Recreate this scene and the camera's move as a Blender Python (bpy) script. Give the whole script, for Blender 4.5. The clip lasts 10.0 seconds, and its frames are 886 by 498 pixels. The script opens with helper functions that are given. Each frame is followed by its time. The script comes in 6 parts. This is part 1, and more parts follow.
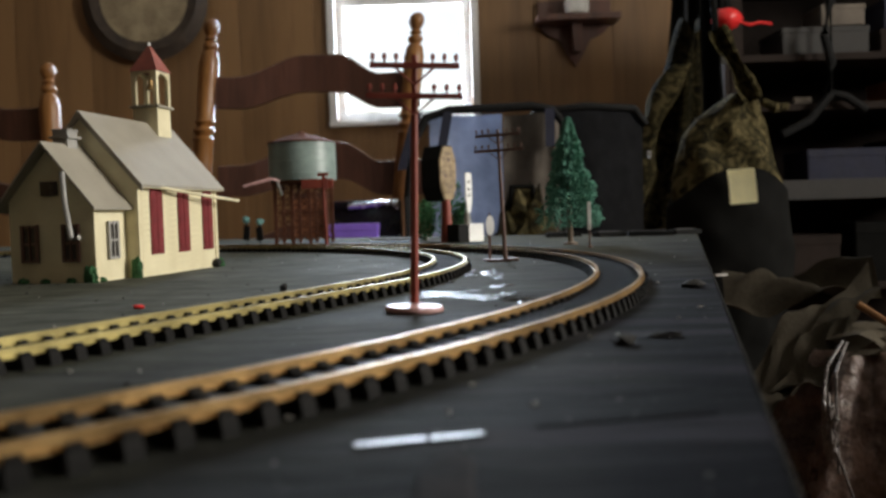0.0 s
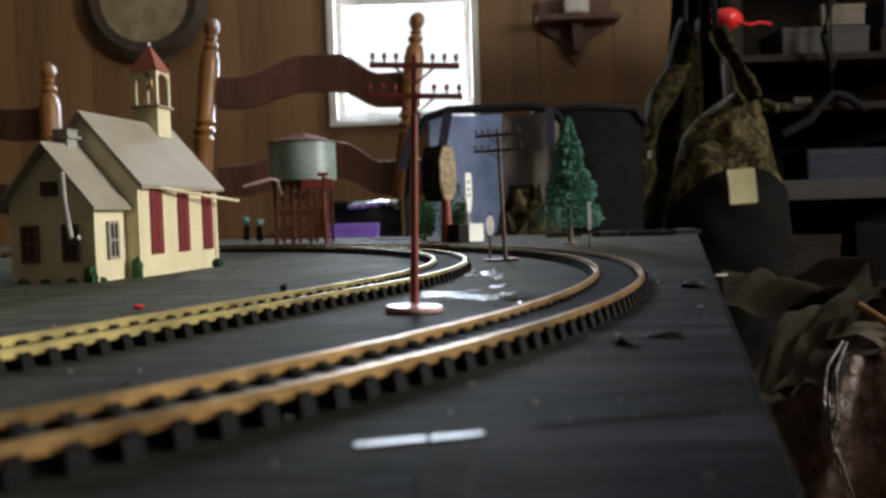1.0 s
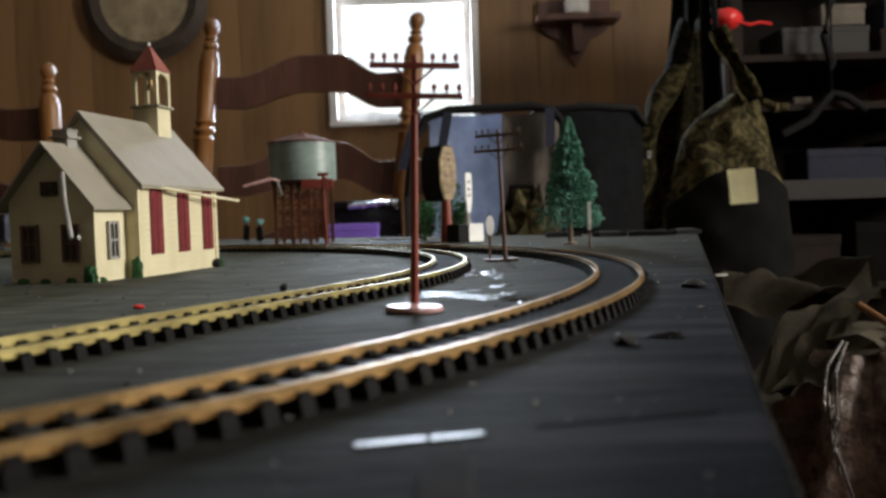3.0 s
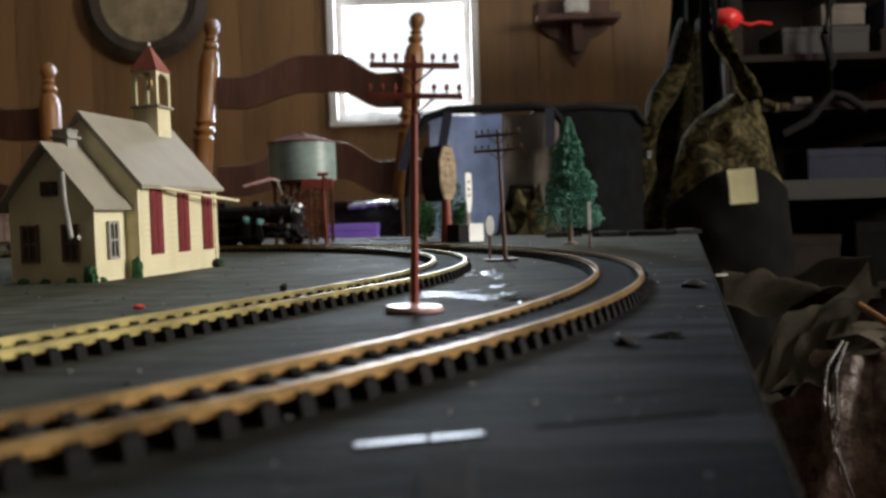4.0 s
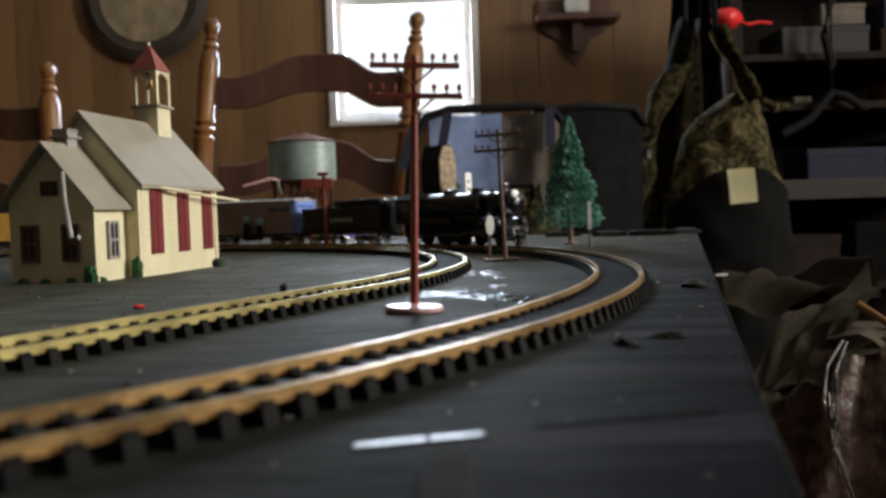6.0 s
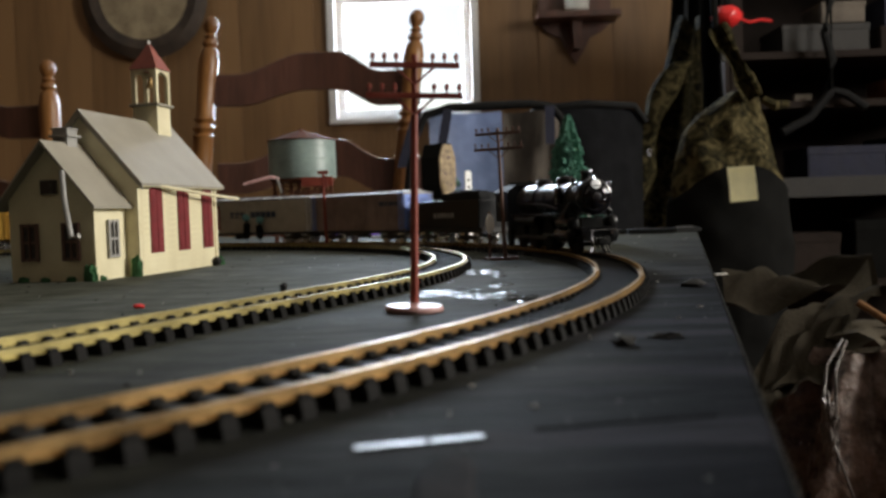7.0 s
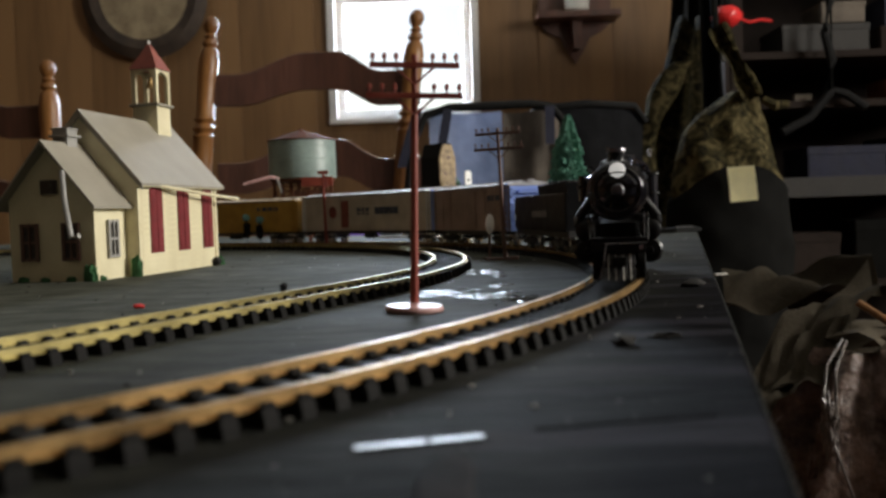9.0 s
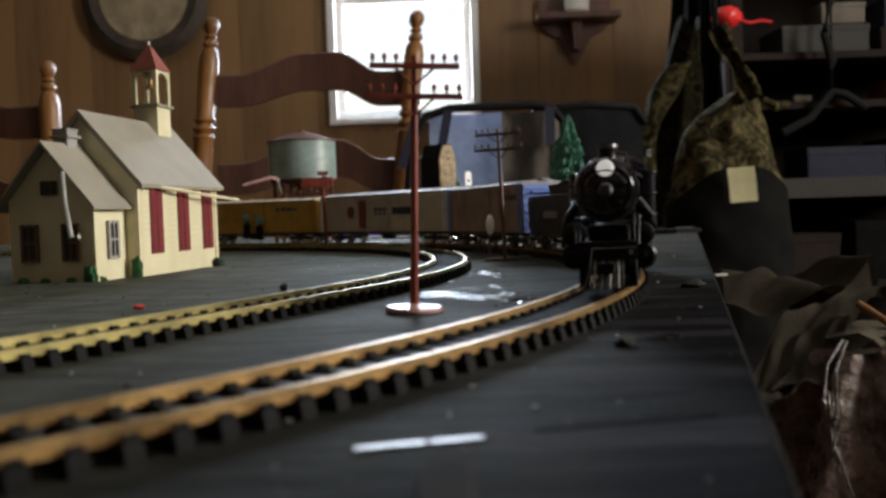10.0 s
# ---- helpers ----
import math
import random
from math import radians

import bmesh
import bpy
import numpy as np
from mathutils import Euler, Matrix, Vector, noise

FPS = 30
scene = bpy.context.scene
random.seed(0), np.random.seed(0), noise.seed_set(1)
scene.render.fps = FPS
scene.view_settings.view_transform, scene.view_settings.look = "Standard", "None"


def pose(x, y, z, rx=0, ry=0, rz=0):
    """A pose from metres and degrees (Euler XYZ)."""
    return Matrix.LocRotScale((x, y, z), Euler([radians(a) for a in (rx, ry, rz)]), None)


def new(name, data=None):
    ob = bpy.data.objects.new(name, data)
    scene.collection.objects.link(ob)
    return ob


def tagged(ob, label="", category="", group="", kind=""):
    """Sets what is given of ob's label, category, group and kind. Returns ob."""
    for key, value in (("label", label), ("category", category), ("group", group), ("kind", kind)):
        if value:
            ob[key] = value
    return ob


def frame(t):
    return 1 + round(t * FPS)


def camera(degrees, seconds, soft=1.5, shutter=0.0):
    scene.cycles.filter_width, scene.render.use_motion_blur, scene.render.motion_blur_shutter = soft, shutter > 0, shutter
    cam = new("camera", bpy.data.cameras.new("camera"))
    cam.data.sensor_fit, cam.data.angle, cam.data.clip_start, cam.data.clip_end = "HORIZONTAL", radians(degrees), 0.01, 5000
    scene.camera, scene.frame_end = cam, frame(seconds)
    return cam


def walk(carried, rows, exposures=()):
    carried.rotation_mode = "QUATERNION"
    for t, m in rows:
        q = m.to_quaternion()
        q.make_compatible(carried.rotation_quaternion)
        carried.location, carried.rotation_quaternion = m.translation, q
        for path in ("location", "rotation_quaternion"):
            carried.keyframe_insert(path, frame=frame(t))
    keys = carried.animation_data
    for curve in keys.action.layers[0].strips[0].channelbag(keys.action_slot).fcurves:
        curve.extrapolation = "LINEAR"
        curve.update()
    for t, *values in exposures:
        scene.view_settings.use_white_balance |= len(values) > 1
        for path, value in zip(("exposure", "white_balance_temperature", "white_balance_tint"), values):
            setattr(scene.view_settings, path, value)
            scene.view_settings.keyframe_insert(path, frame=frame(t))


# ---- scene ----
FIELD = 2 * math.degrees(math.atan(784 / 1546.9))
cam = camera(FIELD, 10.0, soft=2.8, shutter=0.5)
EYE_H = 0.0278
PITCH = math.degrees(math.atan2(441 - 379.44, 1546.9))
ROLL = -1.847


def eye_pose(dz, dpitch):
    return pose(0, 0, EYE_H + dz, 90 - PITCH + dpitch, 0, 0) @ pose(0, 0, 0, 0, 0, ROLL)


# the phone rests on the table and settles a little when the train comes round
walk(cam, [(0.0, eye_pose(0, 0)), (5.7, eye_pose(0, 0)), (6.9, eye_pose(0.0007, -0.18)), (9.0, eye_pose(0.0007, -0.18)), (9.5, eye_pose(0.0007, -0.13)), (10.0, eye_pose(0.0007, -0.13))])
cam.data.dof.use_dof = True
cam.data.dof.focus_distance = 0.42
cam.data.dof.aperture_fstop = 22.0

# ---- light ----
world = bpy.data.worlds.new("sky")
scene.world = world
world.use_nodes = True
sky = world.node_tree.nodes.new("ShaderNodeTexSky")
sky.sky_type, sky.sun_disc = "NISHITA", False
sky.sun_elevation, sky.sun_rotation = radians(35), radians(-10)
world.node_tree.links.new(sky.outputs[0], world.node_tree.nodes["Background"].inputs[0])
world.node_tree.nodes["Background"].inputs[1].default_value = 0.1
scene.view_settings.exposure = 0.0


def window_light(name, x, y, z, rz, w, h, watts, color, tilt=0):
    la = bpy.data.lights.new(name, "AREA")
    la.shape, la.size, la.size_y, la.energy, la.color = "RECTANGLE", w, h, watts, color
    ob = new(name, la)
    ob.matrix_world = pose(x, y, z, 0, 0, rz) @ pose(0, 0, 0, 90 + tilt, 0, 0)
    return ob


WIN = dict(x0=-0.365, x1=0.125, z0=0.375, z1=1.25, y=3.2)
window_light("window_daylight", (WIN["x0"] + WIN["x1"]) / 2, 3.30, (WIN["z0"] + WIN["z1"]) / 2, 180, 0.49, 0.87, 78, (0.74, 0.86, 1.0))
window_light("side_window_daylight", 2.66, 0.28, 0.92, 90, 0.9, 0.9, 66, (1.0, 0.955, 0.87)).data.spread = radians(150)


# ---- materials ----
def mat(name, base, rough=0.6, metal=0.0, var=0.25, scale=30.0, bump=0.15, second=None, fine=None, coat=0.0, random_piece=0.0, spec=0.5, mapping=(1, 1, 1)):
    """A principled material with colour variation at two scales, uneven gloss and fine relief; scale is in cells per metre."""
    m = bpy.data.materials.new(name)
    m.use_nodes = True
    nt = m.node_tree
    N, L = nt.nodes, nt.links
    b = N["Principled BSDF"]
    tc = N.new("ShaderNodeTexCoord")
    mp = N.new("ShaderNodeMapping")
    mp.inputs["Scale"].default_value = mapping
    L.new(tc.outputs["Object"], mp.inputs[0])
    n1, n2 = N.new("ShaderNodeTexNoise"), N.new("ShaderNodeTexNoise")
    n1.inputs["Scale"].default_value, n2.inputs["Scale"].default_value = scale, fine or scale * 9
    n1.inputs["Detail"].default_value, n2.inputs["Detail"].default_value = 5, 4
    L.new(mp.outputs[0], n1.inputs[0])
    L.new(mp.outputs[0], n2.inputs[0])
    add = N.new("ShaderNodeMath")
    add.operation = "MULTIPLY_ADD"
    add.inputs[1].default_value = 0.35
    L.new(n2.outputs[0], add.inputs[0])
    L.new(n1.outputs[0], add.inputs[2])
    ramp = N.new("ShaderNodeValToRGB")
    lo = second or tuple(c * (1 - var) for c in base)
    hi = tuple(min(1, c * (1 + 0.6 * var)) for c in base)
    ramp.color_ramp.elements[0].color, ramp.color_ramp.elements[1].color = (*lo, 1), (*hi, 1)
    ramp.color_ramp.elements[0].position, ramp.color_ramp.elements[1].position = 0.42, 0.86
    L.new(add.outputs[0], ramp.inputs[0])
    col = ramp.outputs[0]
    if random_piece:
        info, hsv, mr = N.new("ShaderNodeObjectInfo"), N.new("ShaderNodeHueSaturation"), N.new("ShaderNodeMapRange")
        mr.inputs[3].default_value, mr.inputs[4].default_value = 1 - random_piece, 1 + random_piece
        L.new(info.outputs["Random"], mr.inputs[0])
        L.new(mr.outputs[0], hsv.inputs["Value"])
        L.new(col, hsv.inputs["Color"])
        col = hsv.outputs[0]
    L.new(col, b.inputs["Base Color"])
    rr = N.new("ShaderNodeMapRange")
    rr.inputs[3].default_value, rr.inputs[4].default_value = max(0.03, rough - 0.14), min(1, rough + 0.14)
    L.new(n1.outputs[0], rr.inputs[0])
    L.new(rr.outputs[0], b.inputs["Roughness"])
    b.inputs["Metallic"].default_value = metal
    b.inputs["Coat Weight"].default_value = coat
    b.inputs["Specular IOR Level"].default_value = spec
    bp = N.new("ShaderNodeBump")
    bp.inputs["Strength"].default_value, bp.inputs["Distance"].default_value = bump, 0.25 / scale
    L.new(add.outputs[0], bp.inputs["Height"])
    L.new(bp.outputs[0], b.inputs["Normal"])
    return m


def wood(name, light, dark, rough=0.45, rings=14.0, axis=(1, 1, 0.12), coat=0.2):
    m = mat(name, light, rough, var=0.3, scale=rings, bump=0.12, second=dark, mapping=axis, coat=coat)
    return m


M = dict(
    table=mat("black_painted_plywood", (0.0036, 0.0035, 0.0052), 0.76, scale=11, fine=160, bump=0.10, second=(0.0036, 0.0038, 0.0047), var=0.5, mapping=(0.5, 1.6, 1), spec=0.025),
    table_edge=mat("worn_plywood_edge", (0.014, 0.017, 0.016), 0.7, scale=60, bump=0.3),
    brass=mat("tarnished_brass", (0.36, 0.235, 0.100), 0.46, 0.85, scale=90, bump=0.06, second=(0.17, 0.105, 0.045), random_piece=0.1),
    brass_green=mat("yellow_brass", (0.42, 0.355, 0.150), 0.48, 0.85, scale=90, bump=0.06, second=(0.22, 0.18, 0.075)),
    tie=mat("black_plastic_tie", (0.008, 0.0075, 0.0072), 0.75, spec=0.15, scale=400, bump=0.2, random_piece=0.3),
    cream=mat("cream_plastic", (0.74, 0.68, 0.47), 0.55, scale=60, fine=700, bump=0.05, var=0.12, second=(0.64, 0.57, 0.37)),
    roof=mat("grey_plastic_shingle", (0.30, 0.275, 0.225), 0.7, scale=45, fine=900, bump=0.05, second=(0.25, 0.23, 0.185), var=0.12),
    maroon=mat("maroon_paint", (0.20, 0.025, 0.03), 0.55, scale=150, bump=0.1, second=(0.13, 0.018, 0.02)),
    belfry_roof=mat("faded_red_roof", (0.27, 0.075, 0.055), 0.65, scale=150, bump=0.1),
    dark_pane=mat("dark_pane", (0.05, 0.045, 0.04), 0.25, scale=200, bump=0.02),
    white=mat("white_plastic", (0.86, 0.86, 0.84), 0.5, scale=90, bump=0.05, var=0.12),
    greyplastic=mat("grey_plastic", (0.32, 0.31, 0.29), 0.55, scale=120, bump=0.1),
    moss=mat("green_foam_moss", (0.05, 0.16, 0.06), 0.95, scale=500, bump=0.8, second=(0.02, 0.07, 0.03)),
    redpole=mat("red_brown_plastic", (0.26, 0.055, 0.035), 0.42, scale=120, bump=0.08, second=(0.19, 0.035, 0.025)),
    pinkbase=mat("faded_pink_plastic", (0.50, 0.30, 0.29), 0.4, scale=120, bump=0.08, second=(0.36, 0.19, 0.18)),
    darkpole=mat("dark_brown_plastic", (0.13, 0.070, 0.052), 0.5, scale=120, bump=0.08),
    teal=mat("teal_grey_tank_paint", (0.26, 0.33, 0.31), 0.42, scale=70, bump=0.06, second=(0.19, 0.25, 0.235)),
    rust=mat("rust_brown_plastic", (0.14, 0.062, 0.038), 0.8, spec=0.12, scale=120, bump=0.12, second=(0.09, 0.03, 0.018)),
    tan=mat("aged_tan_face", (0.40, 0.29, 0.15), 0.6, scale=150, bump=0.2, second=(0.10, 0.06, 0.03), var=0.3),
    darkwood=wood("dark_varnished_wood", (0.095, 0.036, 0.022), (0.038, 0.016, 0.010), 0.5),
    post=wood("amber_varnished_wood", (0.30, 0.135, 0.038), (0.085, 0.032, 0.011), 0.42, coat=0.1, rings=30),
    bead=mat("polished_slat_edge", (0.16, 0.10, 0.075), 0.22, scale=40, bump=0.05, coat=0.5),
    panel=wood("brown_wall_panelling", (0.225, 0.125, 0.052), (0.125, 0.066, 0.027), 0.55, rings=7, axis=(1, 1, 0.06), coat=0.0),
    floorwood=wood("brown_floorboards", (0.16, 0.085, 0.045), (0.07, 0.035, 0.02), 0.5, rings=9, axis=(1, 0.1, 1)),
    ceil=mat("off_white_ceiling", (0.55, 0.50, 0.42), 0.9, scale=12, bump=0.1),
    whitepaint=mat("white_window_paint", (0.75, 0.74, 0.72), 0.5, scale=20, bump=0.05, var=0.1),
    black=mat("black_loco_paint", (0.007, 0.007, 0.008), 0.34, scale=140, fine=1200, bump=0.05, second=(0.005, 0.005, 0.006), spec=0.3),
    blackmatt=mat("black_matt_metal", (0.008, 0.008, 0.008), 0.75, spec=0.2, scale=140, bump=0.1),
    steel=mat("bright_steel", (0.62, 0.62, 0.62), 0.25, 1.0, scale=140, bump=0.03),
    lens=mat("frosted_headlight_lens", (0.80, 0.80, 0.80), 0.35, scale=140, bump=0.02, var=0.08),
    boxcar=mat("dull_brown_boxcar_paint", (0.30, 0.205, 0.17), 0.5, scale=60, bump=0.08, second=(0.20, 0.135, 0.11)),
    # blue of the light on the boxcar's end, put into its base colour
    blueend=mat("blue_lit_end", (0.22, 0.33, 0.75), 0.4, scale=60, bump=0.05),
    reefer=mat("dirty_white_reefer_paint", (0.50, 0.43, 0.34), 0.5, scale=60, bump=0.06, second=(0.38, 0.32, 0.25)),
    yellowcar=mat("yellow_boxcar_paint", (0.52, 0.30, 0.05), 0.5, scale=60, bump=0.06, second=(0.40, 0.22, 0.035)),
    silver=mat("silver_roof_paint", (0.34, 0.34, 0.36), 0.55, 0.2, scale=80, bump=0.08),
    undergrey=mat("dark_underframe", (0.03, 0.028, 0.027), 0.6, scale=140, bump=0.1),
    navy=mat("dark_blue_lettering", (0.05, 0.06, 0.09), 0.6, scale=140, bump=0.02),
    redmark=mat("red_emblem_paint", (0.22, 0.05, 0.035), 0.6, scale=140, bump=0.02),
    needle=mat("green_flocked_needles", (0.115, 0.29, 0.215), 0.9, scale=300, bump=0.3, second=(0.025, 0.11, 0.08), var=0.4),
    trunk=mat("pale_brown_trunk", (0.20, 0.15, 0.11), 0.8, scale=200, bump=0.3),
    camo=None,
    black_cloth=mat("black_nylon_cloth", (0.010, 0.010, 0.0095), 0.95, spec=0.03, scale=25, fine=600, bump=0.3),
    yellowtag=mat("pale_yellow_paper", (0.72, 0.67, 0.40), 0.8, scale=40, bump=0.05, var=0.12),
    tancloth=mat("grey_tan_canvas", (0.16, 0.135, 0.11), 0.9, scale=20, fine=500, bump=0.35, second=(0.09, 0.075, 0.06)),
    leather=mat("shiny_brown_leather", (0.40, 0.30, 0.26), 0.26, scale=60, fine=260, bump=1.0, second=(0.075, 0.050, 0.042), coat=1.0),
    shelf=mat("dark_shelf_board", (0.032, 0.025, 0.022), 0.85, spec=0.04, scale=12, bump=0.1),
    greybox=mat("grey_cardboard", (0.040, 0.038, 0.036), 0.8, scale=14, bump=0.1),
    redplastic=mat("red_plastic", (0.75, 0.03, 0.03), 0.35, scale=30, bump=0.03, var=0.15),
    orangecloth=mat("rust_orange_cloth", (0.26, 0.10, 0.045), 0.85, scale=25, bump=0.3),
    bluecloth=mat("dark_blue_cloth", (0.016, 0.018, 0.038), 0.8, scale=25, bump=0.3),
    purple=mat("purple_card", (0.28, 0.16, 0.75), 0.45, scale=30, bump=0.03, var=0.15),
    gloss_black=mat("glossy_black_plastic", (0.012, 0.012, 0.016), 0.12, scale=30, bump=0.02),
    bluegrey=mat("blue_grey_mesh_cloth", (0.20, 0.215, 0.27), 0.7, scale=9, fine=40, bump=0.35, second=(0.02, 0.02, 0.021), var=0.6),
    skin=mat("parchment_skin", (0.36, 0.29, 0.18), 0.6, scale=14, bump=0.1, second=(0.15, 0.11, 0.065)),
    rim=mat("dark_rawhide_rim", (0.060, 0.042, 0.030), 0.7, scale=20, bump=0.3, second=(0.025, 0.018, 0.013)),
    scoredark=mat("dark_score", (0.006, 0.006, 0.007), 0.9, scale=200, bump=0.1, spec=0.0),
    # pale base colour stands in for the window mirrored in the tape
    tape=mat("tape_with_pale_sheen", (0.34, 0.35, 0.38), 0.35, scale=200, bump=0.1, second=(0.20, 0.21, 0.23)),
    scuff=mat("grey_scuff", (0.030, 0.029, 0.030), 0.9, scale=90, bump=0.1, second=(0.017, 0.017, 0.018), spec=0.03),
    upholstery=mat("blue_black_upholstery", (0.026, 0.026, 0.028), 0.95, scale=30, fine=500, bump=0.3, spec=0.03),
    puddle=mat("clear_dried_glue", (0.02, 0.021, 0.023), 0.12, scale=90, fine=520, bump=1.0, spec=0.5, mapping=(0.4, 1.0, 1.0)),
    chip=mat("dark_debris", (0.010, 0.009, 0.008), 0.8, scale=300, bump=0.3),
    paleflake=mat("pale_flake", (0.60, 0.58, 0.54), 0.7, scale=300, bump=0.3),
    drabcanvas=mat("drab_olive_canvas", (0.075, 0.064, 0.048), 0.95, scale=20, fine=500, bump=0.35, second=(0.035, 0.029, 0.020), spec=0.05),
    crinkle=mat("crinkled_clear_plastic", (0.15, 0.13, 0.12), 0.3, scale=90, fine=500, bump=1.0, second=(0.05, 0.042, 0.038), coat=0.3),
    gunmetal=mat("worn_gunmetal", (0.20, 0.20, 0.22), 0.28, 0.9, scale=140, bump=0.06, second=(0.05, 0.05, 0.055)),
    tealpaint=mat("teal_paint", (0.20, 0.42, 0.42), 0.5, scale=200, bump=0.05),
)


def camo_cloth(name="camouflage_cloth", tone=1.0):
    m = mat(name, (0.20, 0.17, 0.11), 0.95, scale=16, fine=500, bump=0.4, spec=0.05)
    nt = m.node_tree
    N, L = nt.nodes, nt.links
    tc, vo, rp = N.new("ShaderNodeTexCoord"), N.new("ShaderNodeTexNoise"), N.new("ShaderNodeValToRGB")
    vo.inputs["Scale"].default_value, vo.inputs["Detail"].default_value, vo.inputs["Distortion"].default_value = 30, 4, 2.2
    L.new(tc.outputs["Object"], vo.inputs[0])
    L.new(vo.outputs[0], rp.inputs[0])
    e = rp.color_ramp.elements
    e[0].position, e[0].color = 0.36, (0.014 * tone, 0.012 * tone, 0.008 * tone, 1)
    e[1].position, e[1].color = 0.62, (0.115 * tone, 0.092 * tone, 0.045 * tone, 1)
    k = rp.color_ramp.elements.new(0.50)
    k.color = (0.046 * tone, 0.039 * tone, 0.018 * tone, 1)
    L.new(rp.outputs[0], N["Principled BSDF"].inputs["Base Color"])
    return m


M["camo"] = camo_cloth()
# shaded copy of the camouflage: the corner's gloom is put into its colour
M["shadecamo"] = camo_cloth("shaded_camouflage_cloth", 0.38)
# the locomotive's headlight is dimly lit
M["lens"].node_tree.nodes["Principled BSDF"].inputs["Emission Color"].default_value = (1.0, 0.98, 0.93, 1)
M["lens"].node_tree.nodes["Principled BSDF"].inputs["Emission Strength"].default_value = 0.42


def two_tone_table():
    """Scuffed grey-green paint on the left, also lightened for stronger light there; black right."""
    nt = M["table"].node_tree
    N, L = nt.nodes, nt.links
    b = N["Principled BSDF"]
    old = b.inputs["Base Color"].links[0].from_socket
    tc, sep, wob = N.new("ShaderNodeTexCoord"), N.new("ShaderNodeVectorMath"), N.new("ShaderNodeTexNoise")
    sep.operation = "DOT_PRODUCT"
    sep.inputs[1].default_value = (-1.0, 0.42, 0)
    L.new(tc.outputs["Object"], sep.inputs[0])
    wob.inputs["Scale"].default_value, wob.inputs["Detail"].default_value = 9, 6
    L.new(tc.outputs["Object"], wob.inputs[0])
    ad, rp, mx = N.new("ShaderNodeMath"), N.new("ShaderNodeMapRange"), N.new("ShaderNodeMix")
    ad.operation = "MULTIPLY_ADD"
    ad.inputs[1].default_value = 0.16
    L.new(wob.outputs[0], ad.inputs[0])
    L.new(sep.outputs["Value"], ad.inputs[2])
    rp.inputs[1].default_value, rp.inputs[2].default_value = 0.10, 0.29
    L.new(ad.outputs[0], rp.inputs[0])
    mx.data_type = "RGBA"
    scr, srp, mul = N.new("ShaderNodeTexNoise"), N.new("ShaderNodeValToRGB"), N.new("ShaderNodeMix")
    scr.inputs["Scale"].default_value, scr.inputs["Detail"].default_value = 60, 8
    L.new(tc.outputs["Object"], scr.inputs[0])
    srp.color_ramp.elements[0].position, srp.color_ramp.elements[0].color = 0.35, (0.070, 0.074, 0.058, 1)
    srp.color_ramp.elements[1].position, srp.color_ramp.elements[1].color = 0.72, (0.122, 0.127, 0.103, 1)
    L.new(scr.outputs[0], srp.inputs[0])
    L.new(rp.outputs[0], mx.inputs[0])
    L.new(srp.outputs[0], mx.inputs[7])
    # pale dusty scuffs streaked across the black paint
    mp, dust, dr, dm = N.new("ShaderNodeMapping"), N.new("ShaderNodeTexNoise"), N.new("ShaderNodeMapRange"), N.new("ShaderNodeMix")
    mp.inputs["Scale"].default_value, mp.inputs["Rotation"].default_value = (6, 64, 1), (0, 0, 0.12)
    L.new(tc.outputs["Object"], mp.inputs[0])
    dust.inputs["Scale"].default_value, dust.inputs["Detail"].default_value = 1.0, 7
    L.new(mp.outputs[0], dust.inputs[0])
    dr.inputs[1].default_value, dr.inputs[2].default_value, dr.inputs[4].default_value = 0.49, 0.61, 0.80
    L.new(dust.outputs[0], dr.inputs[0])
    dm.data_type = "RGBA"
    dm.inputs[7].default_value = (0.0275, 0.0266, 0.0345, 1)
    L.new(dr.outputs[0], dm.inputs[0])
    L.new(old, dm.inputs[6])
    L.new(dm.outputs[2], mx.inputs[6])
    # fine brush marks that break the paint up
    m2, br, bq, bx = N.new("ShaderNodeMapping"), N.new("ShaderNodeTexNoise"), N.new("ShaderNodeMapRange"), N.new("ShaderNodeMix")
    m2.inputs["Scale"].default_value, m2.inputs["Rotation"].default_value = (26, 150, 1), (0, 0, -0.08)
    L.new(tc.outputs["Object"], m2.inputs[0])
    br.inputs["Scale"].default_value, br.inputs["Detail"].default_value = 1.0, 6
    L.new(m2.outputs[0], br.inputs[0])
    bq.inputs[1].default_value, bq.inputs[2].default_value, bq.inputs[3].default_value, bq.inputs[4].default_value = 0.36, 0.66, 0.0, 0.75
    L.new(br.outputs[0], bq.inputs[0])
    bx.data_type, bx.blend_type = "RGBA", "MULTIPLY"
    bx.inputs[7].default_value = (0.52, 0.52, 0.54, 1)
    L.new(bq.outputs[0], bx.inputs[0])
    L.new(mx.outputs[2], bx.inputs[6])
    # specks of white dust and paint
    spk, sr, sm = N.new("ShaderNodeTexNoise"), N.new("ShaderNodeMapRange"), N.new("ShaderNodeMix")
    spk.inputs["Scale"].default_value, spk.inputs["Detail"].default_value = 420, 2
    L.new(tc.outputs["Object"], spk.inputs[0])
    sr.inputs[1].default_value, sr.inputs[2].default_value, sr.inputs[4].default_value = 0.71, 0.76, 0.6
    L.new(spk.outputs[0], sr.inputs[0])
    sm.data_type = "RGBA"
    sm.inputs[7].default_value = (0.26, 0.26, 0.25, 1)
    L.new(sr.outputs[0], sm.inputs[0])
    L.new(bx.outputs[2], sm.inputs[6])
    L.new(sm.outputs[2], b.inputs["Base Color"])


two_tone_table()


